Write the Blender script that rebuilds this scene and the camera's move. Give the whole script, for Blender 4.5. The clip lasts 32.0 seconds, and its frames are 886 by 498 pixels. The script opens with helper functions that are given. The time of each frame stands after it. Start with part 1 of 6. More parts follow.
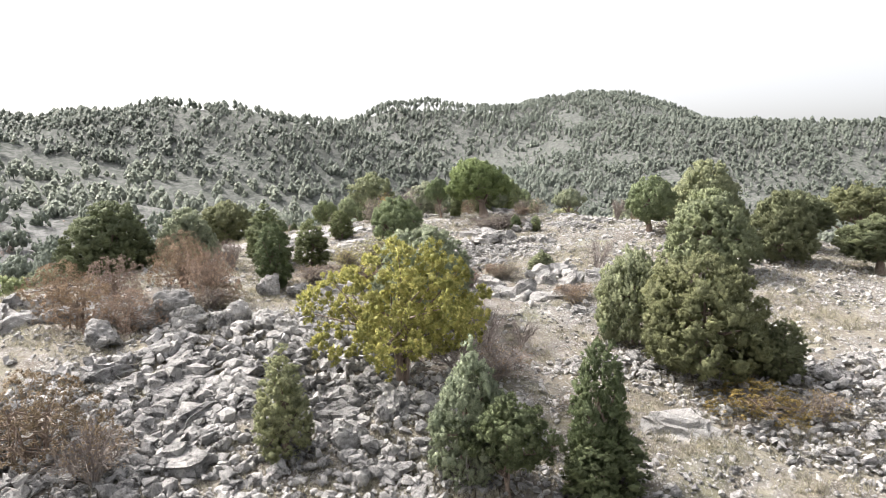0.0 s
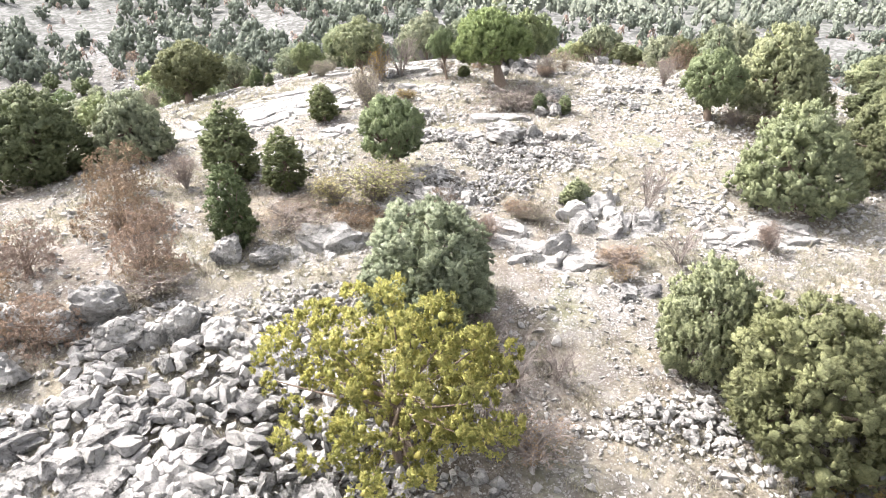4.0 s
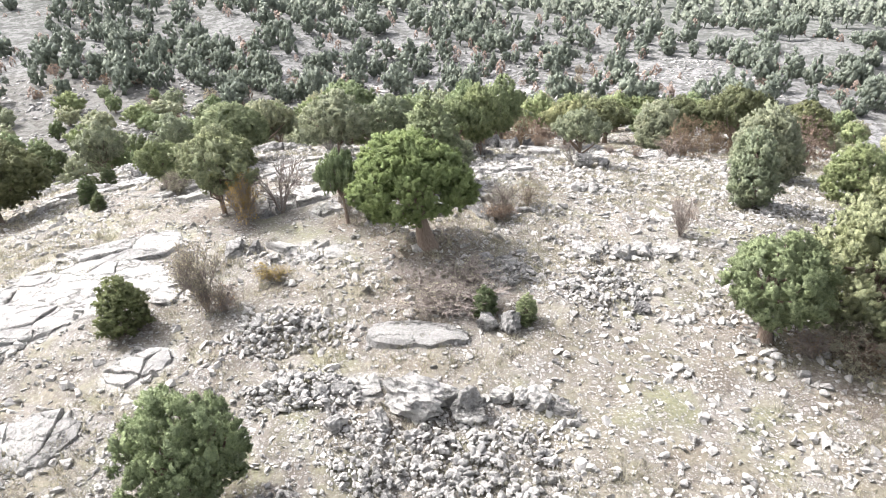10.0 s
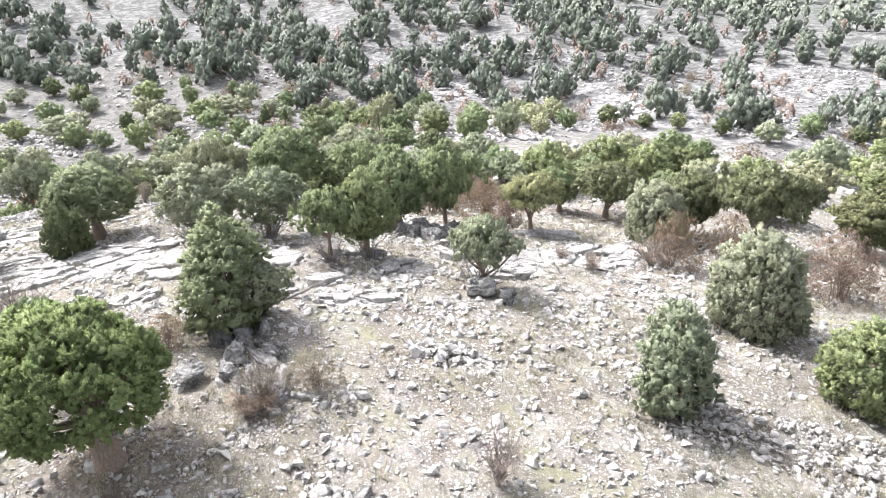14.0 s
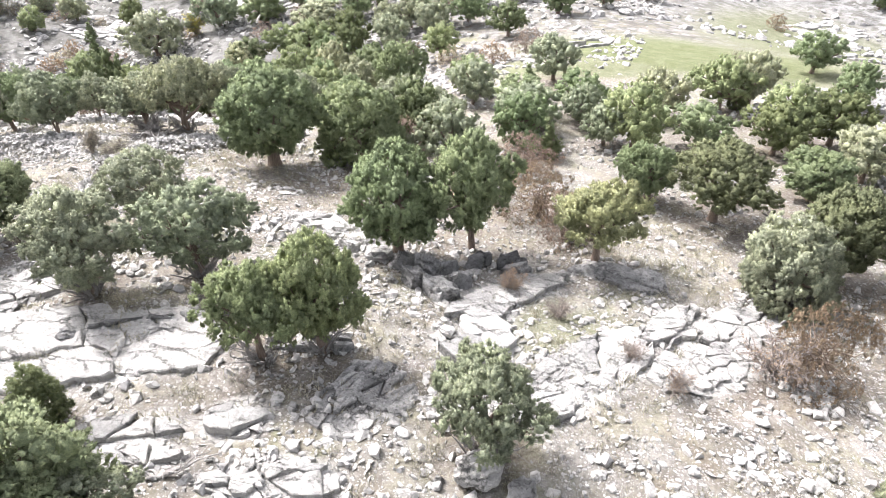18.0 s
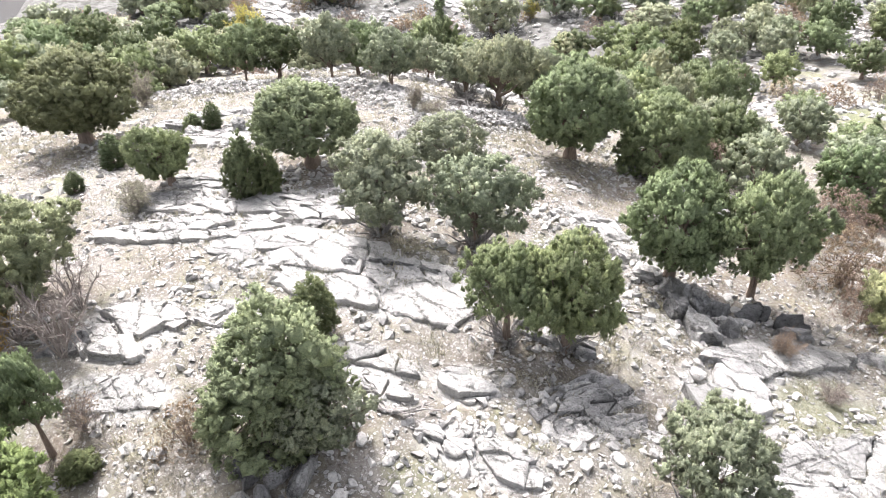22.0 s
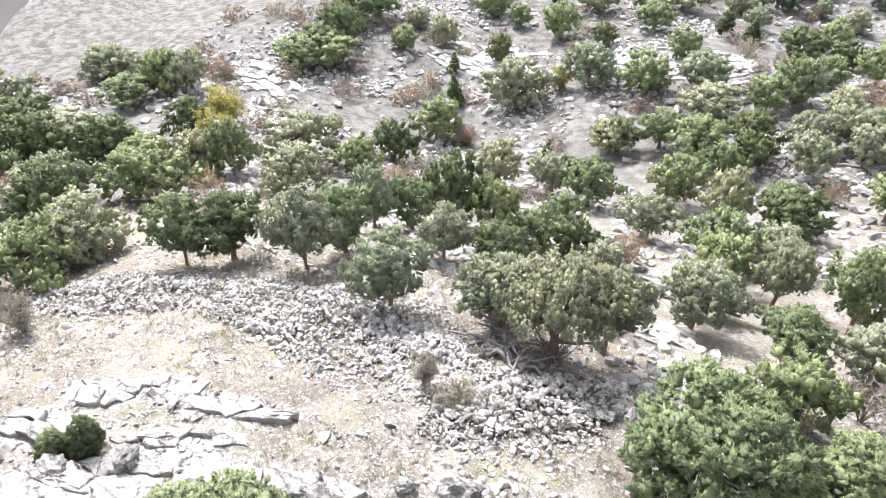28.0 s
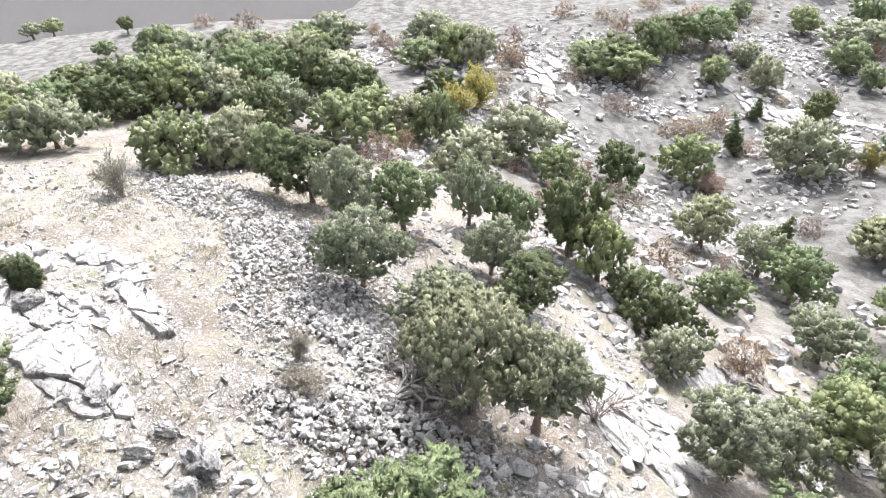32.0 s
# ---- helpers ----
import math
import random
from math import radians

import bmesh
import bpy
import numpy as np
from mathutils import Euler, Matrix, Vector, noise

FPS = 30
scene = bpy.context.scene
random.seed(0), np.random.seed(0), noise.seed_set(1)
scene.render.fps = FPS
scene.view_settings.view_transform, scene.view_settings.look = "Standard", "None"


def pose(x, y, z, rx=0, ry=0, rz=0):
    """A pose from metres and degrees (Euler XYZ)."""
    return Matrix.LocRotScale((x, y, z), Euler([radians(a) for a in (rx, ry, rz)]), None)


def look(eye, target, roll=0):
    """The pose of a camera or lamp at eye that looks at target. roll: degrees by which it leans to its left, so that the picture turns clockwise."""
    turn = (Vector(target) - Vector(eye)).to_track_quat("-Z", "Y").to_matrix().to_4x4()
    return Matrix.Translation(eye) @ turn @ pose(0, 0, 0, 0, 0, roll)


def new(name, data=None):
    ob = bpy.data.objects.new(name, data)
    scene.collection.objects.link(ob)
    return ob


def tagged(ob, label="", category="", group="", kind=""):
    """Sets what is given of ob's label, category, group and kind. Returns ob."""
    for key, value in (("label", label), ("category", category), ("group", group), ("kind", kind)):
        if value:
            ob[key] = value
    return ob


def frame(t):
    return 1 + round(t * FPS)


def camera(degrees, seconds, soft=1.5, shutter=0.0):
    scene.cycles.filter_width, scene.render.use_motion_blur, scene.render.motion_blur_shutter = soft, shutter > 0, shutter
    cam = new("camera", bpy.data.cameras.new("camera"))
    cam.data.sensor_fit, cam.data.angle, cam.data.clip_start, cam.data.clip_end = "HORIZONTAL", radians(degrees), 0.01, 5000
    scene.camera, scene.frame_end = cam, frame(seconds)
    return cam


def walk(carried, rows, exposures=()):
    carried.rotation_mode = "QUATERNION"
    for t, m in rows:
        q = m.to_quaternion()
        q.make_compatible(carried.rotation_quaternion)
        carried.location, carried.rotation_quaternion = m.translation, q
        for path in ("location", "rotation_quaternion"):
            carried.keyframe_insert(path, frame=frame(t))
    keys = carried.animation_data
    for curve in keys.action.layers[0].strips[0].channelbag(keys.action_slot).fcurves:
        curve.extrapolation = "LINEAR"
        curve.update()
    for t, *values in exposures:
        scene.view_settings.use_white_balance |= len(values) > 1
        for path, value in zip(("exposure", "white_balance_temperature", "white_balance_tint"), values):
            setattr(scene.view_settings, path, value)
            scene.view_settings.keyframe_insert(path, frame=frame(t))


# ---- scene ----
cam = camera(64.3, 32.0, 0.8)
PATH = [
    (0, (-0.907, -52.864, 0.769), (-1.232, -42.889, 0.152), -0.20),
    (0.5, (-0.945, -51.206, 2.051), (-1.270, -41.231, 1.423), -0.29),
    (1, (-1.065, -49.717, 3.293), (-1.378, -39.744, 2.621), -0.17),
    (1.5, (-1.215, -48.507, 4.342), (-1.520, -38.551, 3.459), -0.07),
    (2, (-1.273, -47.328, 5.059), (-1.586, -37.421, 3.733), -0.08),
    (2.5, (-1.400, -46.263, 5.505), (-1.703, -36.464, 3.536), -0.07),
    (3, (-1.551, -45.317, 6.005), (-1.821, -35.699, 3.282), 0.00),
    (3.5, (-1.496, -44.260, 6.598), (-1.812, -34.909, 3.069), -0.02),
    (5.5, (-1.814, -38.976, 7.357), (-2.025, -29.815, 3.352), 0.04),
    (6, (-1.745, -36.692, 7.559), (-1.879, -27.537, 3.537), -0.01),
    (6.5, (-1.689, -34.223, 8.078), (-1.795, -25.064, 4.065), 0.10),
    (7, (-1.649, -31.893, 8.609), (-1.730, -22.725, 4.618), 0.24),
    (7.5, (-1.667, -29.845, 9.189), (-1.722, -20.682, 5.184), 0.33),
    (8, (-1.599, -28.154, 9.573), (-1.660, -18.982, 5.590), 0.33),
    (8.5, (-1.384, -26.831, 10.060), (-1.448, -17.662, 6.069), 0.07),
    (9, (-0.928, -25.780, 10.410), (-0.964, -16.602, 6.439), -0.02),
    (9.5, (-0.086, -24.934, 10.625), (-0.108, -15.761, 6.642), -0.17),
    (10, (1.140, -24.238, 10.718), (1.148, -15.072, 6.721), -0.12),
    (10.5, (2.853, -23.608, 10.987), (2.831, -14.447, 6.977), -0.29),
    (11, (4.822, -22.897, 11.236), (4.697, -13.741, 7.217), -0.19),
    (11.5, (6.764, -21.828, 11.523), (6.452, -12.678, 7.499), -0.03),
    (12, (8.416, -20.375, 11.764), (7.825, -11.235, 7.748), 0.02),
    (12.5, (9.809, -18.602, 12.091), (8.895, -9.492, 8.069), 0.09),
    (13, (10.912, -16.511, 12.392), (9.728, -7.428, 8.379), 0.05),
    (13.5, (11.709, -14.200, 12.721), (10.259, -5.183, 8.647), 0.12),
    (14, (12.221, -11.557, 13.026), (10.466, -2.670, 8.791), 0.17),
    (14.5, (12.511, -8.686, 13.180), (10.548, 0.058, 8.741), 0.10),
    (15, (12.587, -5.890, 13.370), (10.432, 2.691, 8.710), 0.10),
    (15.5, (12.447, -3.187, 13.575), (10.133, 5.204, 8.653), 0.08),
    (17.5, (11.493, 3.366, 14.426), (9.001, 10.949, 8.402), -0.02),
    (18, (11.314, 3.630, 14.487), (8.748, 10.982, 8.214), 0.14),
    (18.5, (11.190, 3.708, 14.506), (8.432, 10.942, 8.176), 0.20),
    (19, (11.128, 3.732, 14.493), (8.099, 10.852, 8.158), 0.05),
    (19.5, (11.123, 3.713, 14.476), (7.797, 10.701, 8.144), -0.08),
    (20, (11.064, 3.655, 14.451), (7.457, 10.512, 8.128), -0.04),
    (20.5, (11.001, 3.608, 14.436), (6.808, 10.135, 8.126), 0.02),
    (21, (10.919, 3.589, 14.383), (5.802, 9.445, 8.096), 0.03),
    (21.5, (11.027, 3.644, 14.437), (5.410, 9.028, 8.155), -0.04),
    (22, (11.053, 3.590, 14.418), (5.443, 8.967, 8.124), -0.09),
    (22.5, (10.650, 3.891, 14.399), (5.049, 9.255, 8.085), -0.10),
    (23, (9.795, 4.593, 14.438), (4.189, 9.963, 8.133), -0.09),
    (23.5, (8.686, 5.586, 14.441), (3.070, 10.953, 8.143), -0.13),
    (24, (7.362, 6.812, 14.450), (1.732, 12.175, 8.163), -0.16),
    (24.5, (5.810, 8.253, 14.443), (0.160, 13.610, 8.168), -0.22),
    (25, (4.006, 9.871, 14.423), (-1.656, 15.225, 8.156), -0.26),
    (25.5, (2.010, 11.501, 14.418), (-3.658, 16.874, 8.173), -0.03),
    (26, (0.319, 12.954, 14.478), (-5.363, 18.334, 8.250), 0.12),
    (26.5, (-0.994, 14.239, 14.566), (-6.699, 19.600, 8.344), 0.03),
    (28.5, (-2.816, 16.369, 14.792), (-8.526, 21.698, 8.548), -0.01),
    (29, (-2.274, 17.279, 14.697), (-8.043, 22.538, 8.447), 0.08),
    (29.5, (-1.446, 18.395, 14.566), (-7.512, 23.307, 8.315), 0.09),
    (30, (-0.530, 19.876, 14.199), (-6.970, 24.298, 7.956), 0.03),
    (30.5, (0.318, 21.578, 13.906), (-6.467, 25.470, 7.676), 0.10),
    (31, (0.942, 23.572, 13.617), (-6.273, 26.641, 7.410), 0.04),
    (31.5, (1.458, 25.771, 13.355), (-6.116, 27.930, 7.192), 0.08),
    (32, (1.669, 28.095, 13.227), (-6.147, 29.362, 7.119), 0.15),
]
EXPOSURES = ((0, 1.35, 6700, 12.3), (2, 1.48, 6700, 12.3), (3.5, 1.9, 6650, 13.3), (6, 1.86, 6600, 13.3), (8, 1.62, 6600, 13.3), (10, 1.54, 6500, 12.3), (13, 1.7, 6350, 13.3), (15.5, 1.74, 6350, 13.3), (19, 1.73, 6450, 13.8), (23, 1.73, 6450, 13.8), (26, 1.71, 6400, 13.8), (30, 1.68, 6300, 13.8), (32, 1.66, 6300, 13.8))
walk(cam, [(t, look(eye, target, roll)) for t, eye, target, roll in PATH], EXPOSURES)

# ---- light ----
SUN_FROM = Vector((-0.60, 0.24, 0.75)).normalized()
world = bpy.data.worlds.new("sky")
scene.world = world
world.use_nodes = True
wn, wl = world.node_tree.nodes, world.node_tree.links
sky = wn.new("ShaderNodeTexSky")
sky.sky_type, sky.sun_disc = "NISHITA", False
sky.sun_elevation = math.asin(SUN_FROM.z)
sky.sun_rotation = math.atan2(SUN_FROM.x, SUN_FROM.y)
sky.dust_density, sky.air_density = 6.0, 1.0
veil = wn.new("ShaderNodeHueSaturation")
veil.inputs["Saturation"].default_value = 0.3
wl.new(sky.outputs[0], veil.inputs["Color"])
wl.new(veil.outputs[0], wn["Background"].inputs[0])
wn["Background"].inputs[1].default_value = 0.15
sun = new("sun", bpy.data.lights.new("sun", "SUN"))
sun.data.energy, sun.data.angle, sun.data.color = 2.3, radians(4.0), (1.0, 0.985, 0.975)
sun.matrix_world = look(SUN_FROM * 200, (0, 0, 0))

# ---- relief of the land ----
RELIEF_X = np.arange(-58, 48, 15.0)
RELIEF_Y = np.arange(-50, 86, 13.5)
RELIEF = (
    (0, -0.07, -0.57, -0.78, -1.89, -0.14, 0.73, 0.09),
    (0, -0.06, -0.22, -0.48, -0.19, 0.74, 1.3, 0.17),
    (0, 0.15, 1.51, 0.66, -0.81, 0.37, 1.29, 0.24),
    (0.01, 0.3, 0.57, -0.88, -0.38, 0.69, 1.76, 0.58),
    (0.1, -0.13, -0.17, 0.54, 0.26, 0.74, 1.64, 1.05),
    (0.52, -0.13, -0.14, -0.36, 0.37, 0.25, 1.83, 1.59),
    (-0.26, -1.27, 0.19, 0.2, -1.27, 0.06, 1.77, 1.55),
    (-0.51, -1.75, -1.3, -2.81, -0.17, 0.46, 1.77, 1.86),
    (-1.29, -3.09, -3.06, -2.43, 0.45, 0.31, 1.26, 1.37),
    (-2.34, -1.45, -1.76, -1.36, 0.23, 0.34, 2.57, 2.77),
    (-1.03, -0.63, -0.34, 0.08, 0.85, 0.26, 0.62, 0.66),
)


def ground(x, y, fine=True):
    """Height of the land: a rounded summit, a valley round it, wooded hills behind and a plain to the west."""
    x, y = np.asarray(x, float), np.asarray(y, float)
    z = -25.93 + 25 * np.exp(-(((x + 2) / 62) ** 2 + ((y - 6) / 78) ** 2))
    for cy, row in zip(RELIEF_Y, RELIEF):
        for cx, h in zip(RELIEF_X, row):
            z = z + h * np.exp(-(((x - cx) / 14) ** 2 + ((y - cy) / 12.5) ** 2))
    for cx, cy, sx, sy, h in HILLS:
        z = z + h * np.exp(-((x - cx) / sx) ** 2 - ((y - cy) / sy) ** 2)
    edge = np.clip((-98 - x - 1.5 * np.maximum(0, y - 28)) / 45, 0, 1)
    z = z - 24 * edge * edge * (3 - 2 * edge)
    far = np.clip((np.hypot(x, y) - 60) / 120, 0, 1) * (1 - edge)
    z = z + far * (2.6 * np.sin(x / 23 + 1.3 * np.sin(y / 31)) * np.sin(y / 19 + 0.7) + 1.4 * np.sin(x / 9.1 + y / 13.7))
    if fine:
        z = z + 0.07 * np.sin(x * 1.9 + 1.1 * np.sin(y * 1.3)) * np.sin(y * 2.3 + 0.8 * np.sin(x * 1.7))
        z = z + 0.10 * np.sin(x * 0.71 + 0.4) * np.sin(y * 0.83 + 0.9 * np.sin(x * 0.5)) + 0.035 * np.sin(x * 4.7 + y * 3.1) * np.sin(y * 5.3 - x * 1.9)
    return z


HILLS = ((-30, 232, 210, 72, 10), (-128, 425, 143, 70, 62), (158, 754, 184, 256, 144), (-87, 671, 133, 97, 96), (415, 505, 223, 88, 72), (-377, 426, 226, 250, 80))


def gz(x, y):
    return float(ground(x, y))


# ---- mesh helpers ----
def mesh_of(name, verts, faces, material=None, smooth=False, normals=None):
    """A mesh from an array of points and an array of equal-sided faces."""
    verts, faces = np.asarray(verts, np.float32), np.asarray(faces, np.int32)
    me = bpy.data.meshes.new(name)
    n, k = faces.shape
    me.vertices.add(len(verts))
    me.vertices.foreach_set("co", verts.ravel())
    me.loops.add(n * k)
    me.loops.foreach_set("vertex_index", faces.ravel())
    me.polygons.add(n)
    me.polygons.foreach_set("loop_start", np.arange(0, n * k, k, dtype=np.int32))
    me.polygons.foreach_set("use_smooth", np.ascontiguousarray(np.broadcast_to(np.asarray(smooth, bool), n)))
    me.update(calc_edges=True)
    if material:
        me.materials.append(material)
    if normals is not None:
        me.normals_split_custom_set_from_vertices(normals.tolist())
    return me


def part(name, data, parent, label=""):
    """One mesh object under a thing or a part."""
    ob = new(name, data)
    ob.parent = parent
    return tagged(ob, label)


def joined(pieces):
    """Arrays of points and triangles, laid one after another."""
    verts, faces, n = [], [], 0
    for v, f in pieces:
        verts.append(v)
        faces.append(np.asarray(f) + n)
        n += len(v)
    return np.concatenate(verts), np.concatenate(faces)


def ico(subdivisions):
    bm = bmesh.new()
    bmesh.ops.create_icosphere(bm, subdivisions=subdivisions, radius=1)
    v = np.array([p.co[:] for p in bm.verts])
    f = np.array([[p.index for p in q.verts] for q in bm.faces])
    bm.free()
    return v, f


ICO1, ICO3, ICO4 = ico(1), ico(3), ico(4)
OCTA = np.array([(1, 0, 0), (-1, 0, 0), (0, 1, 0), (0, -1, 0), (0, 0, 1), (0, 0, -1.0)]), np.array([(0, 2, 4), (2, 1, 4), (1, 3, 4), (3, 0, 4), (2, 0, 5), (1, 2, 5), (3, 1, 5), (0, 3, 5)])


def tube(points, radii, sides=6):
    """A bent, tapered tube of triangles along points."""
    points = np.asarray(points, float)
    ahead = np.gradient(points, axis=0)
    ahead /= np.linalg.norm(ahead, axis=1)[:, None] + 1e-9
    ref = np.where(np.abs(ahead[:, 2:]) > 0.9, [[1.0, 0, 0]], [[0, 0, 1.0]])
    a = np.cross(ahead, ref)
    a /= np.linalg.norm(a, axis=1)[:, None] + 1e-9
    b = np.cross(ahead, a)
    t = np.arange(sides) * 2 * np.pi / sides
    ring = np.cos(t)[None, :, None] * a[:, None] + np.sin(t)[None, :, None] * b[:, None]
    v = (points[:, None] + ring * np.asarray(radii, float)[:, None, None]).reshape(-1, 3)
    f = []
    for i in range(len(points) - 1):
        for j in range(sides):
            k = (j + 1) % sides
            f += [(i * sides + j, i * sides + k, i * sides + sides + k), (i * sides + j, i * sides + sides + k, i * sides + sides + j)]
    return v, np.array(f)


# ---- materials ----
def material(name):
    m = bpy.data.materials.new(name)
    m.use_nodes = True
    return m, m.node_tree.nodes, m.node_tree.links, m.node_tree.nodes["Principled BSDF"]


def ramp(nodes, *stops):
    r = nodes.new("ShaderNodeValToRGB")
    while len(r.color_ramp.elements) < len(stops):
        r.color_ramp.elements.new(0.5)
    for e, (at, c) in zip(r.color_ramp.elements, stops):
        e.position, e.color = at, (*c, 1) if len(c) == 3 else c
    return r


def noise_tex(nodes, links, vector, scale, detail=5.0, rough=0.6, distortion=0.0):
    n = nodes.new("ShaderNodeTexNoise")
    n.inputs["Scale"].default_value, n.inputs["Detail"].default_value = scale, detail
    n.inputs["Roughness"].default_value, n.inputs["Distortion"].default_value = rough, distortion
    links.new(vector, n.inputs["Vector"])
    return n


def mix(nodes, links, factor, a, b, mode="MIX"):
    m = nodes.new("ShaderNodeMix")
    m.data_type, m.blend_type = "RGBA", mode
    for socket, value in ((m.inputs[0], factor), (m.inputs[6], a), (m.inputs[7], b)):
        if isinstance(value, bpy.types.NodeSocket):
            links.new(value, socket)
        elif isinstance(value, tuple):
            socket.default_value = (*value, 1)
        else:
            socket.default_value = value
    return m.outputs[2]


def curve(nodes, links, value, low, high):
    """Maps low..high to 0..1, clamped."""
    r = nodes.new("ShaderNodeMapRange")
    r.inputs[1].default_value, r.inputs[2].default_value = low, high
    links.new(value, r.inputs[0])
    return r.outputs[0]


def times(nodes, links, a, b):
    m = nodes.new("ShaderNodeMath")
    m.operation = "MULTIPLY"
    links.new(a, m.inputs[0])
    if isinstance(b, bpy.types.NodeSocket):
        links.new(b, m.inputs[1])
    else:
        m.inputs[1].default_value = b
    return m.outputs[0]


def bump(nodes, links, height, bsdf, strength, distance):
    b = nodes.new("ShaderNodeBump")
    b.inputs["Strength"].default_value, b.inputs["Distance"].default_value = strength, distance
    links.new(height, b.inputs["Height"])
    links.new(b.outputs[0], bsdf.inputs["Normal"])
    return b


def limestone(name, pale, mid, dark, island=False, lichen=0.5):
    """Weathered limestone: pale faces, grey crust, dark lichen in patches and pits."""
    m, n, l, bsdf = material(name)
    geo = n.new("ShaderNodeNewGeometry")
    pos = geo.outputs["Position"]
    rnd = geo.outputs["Random Per Island"] if island else n.new("ShaderNodeObjectInfo").outputs["Random"]
    big = noise_tex(n, l, pos, 1.1, 6, 0.65, 0.3)
    fine = noise_tex(n, l, pos, 9.0, 8, 0.7)
    spots = noise_tex(n, l, pos, 5.0, 9, 0.78, 0.8)
    c = mix(n, l, curve(n, l, big.outputs[0], 0.38, 0.66), pale, mid)
    c = mix(n, l, times(n, l, curve(n, l, spots.outputs[0], 0.66 - 0.12 * lichen, 0.78), 0.85), c, dark)
    warp = mix(n, l, 0.7, pos, spots.outputs["Color"], "ADD")
    crack = n.new("ShaderNodeTexVoronoi")
    crack.feature = "DISTANCE_TO_EDGE"
    crack.inputs["Scale"].default_value = 1.1
    strike = n.new("ShaderNodeMapping")
    strike.inputs["Rotation"].default_value = (0, 0, radians(-40))
    strike.inputs["Scale"].default_value = (0.4, 1.5, 1.0)
    l.new(warp, strike.inputs[0])
    l.new(strike.outputs[0], crack.inputs["Vector"])
    line = times(n, l, curve(n, l, crack.outputs["Distance"], 0.02, 0.004), curve(n, l, big.outputs[0], 0.42, 0.52))
    c = mix(n, l, times(n, l, line, 0.8), c, dark)
    pits = noise_tex(n, l, pos, 14.0, 5, 0.6, 1.2)
    c = mix(n, l, times(n, l, curve(n, l, pits.outputs[0], 0.58, 0.68), 0.3 + 0.35 * min(lichen, 1.2)), c, dark)
    tone = ramp(n, (0.0, (0.7, 0.7, 0.7)), (0.5, (0.98, 0.975, 0.965)), (1.0, (1.1, 1.09, 1.07)))
    l.new(rnd, tone.inputs[0])
    c = mix(n, l, 1.0, c, tone.outputs[0], "MULTIPLY")
    grain = ramp(n, (0.3, (0.68, 0.68, 0.68)), (0.7, (1.15, 1.15, 1.15)))
    l.new(fine.outputs[0], grain.inputs[0])
    c = mix(n, l, 1.0, c, grain.outputs[0], "MULTIPLY")
    l.new(c, bsdf.inputs["Base Color"])
    bsdf.inputs["Roughness"].default_value = 0.92
    bsdf.inputs["Specular IOR Level"].default_value = 0.2
    add = n.new("ShaderNodeMath")
    l.new(times(n, l, spots.outputs[0], 0.7), add.inputs[0])
    l.new(times(n, l, fine.outputs[0], 0.35), add.inputs[1])
    deep = n.new("ShaderNodeMath")
    deep.operation = "SUBTRACT"
    l.new(add.outputs[0], deep.inputs[0])
    l.new(times(n, l, line, 0.5), deep.inputs[1])
    bump(n, l, deep.outputs[0], bsdf, 1.0, 0.08 if island else 0.2)
    return m


ROCK = limestone("limestone", (0.5, 0.491, 0.474), (0.41, 0.403, 0.39), (0.11, 0.11, 0.105), lichen=0.38)
ROCK_DARK = limestone("weathered_limestone", (0.50, 0.49, 0.478), (0.235, 0.233, 0.23), (0.05, 0.05, 0.048), lichen=1.4)
ROCK_ISLAND = limestone("loose_limestone", (0.5, 0.489, 0.47), (0.4, 0.392, 0.377), (0.15, 0.145, 0.135), island=True, lichen=0.15)
ROCK_BLACK = limestone("black_crusted_limestone", (0.40, 0.395, 0.39), (0.19, 0.19, 0.19), (0.045, 0.045, 0.044), lichen=1.5)
ROCK_GREY = limestone("grey_rubble", (0.50, 0.49, 0.475), (0.27, 0.266, 0.26), (0.07, 0.08, 0.077), island=True, lichen=1.0)


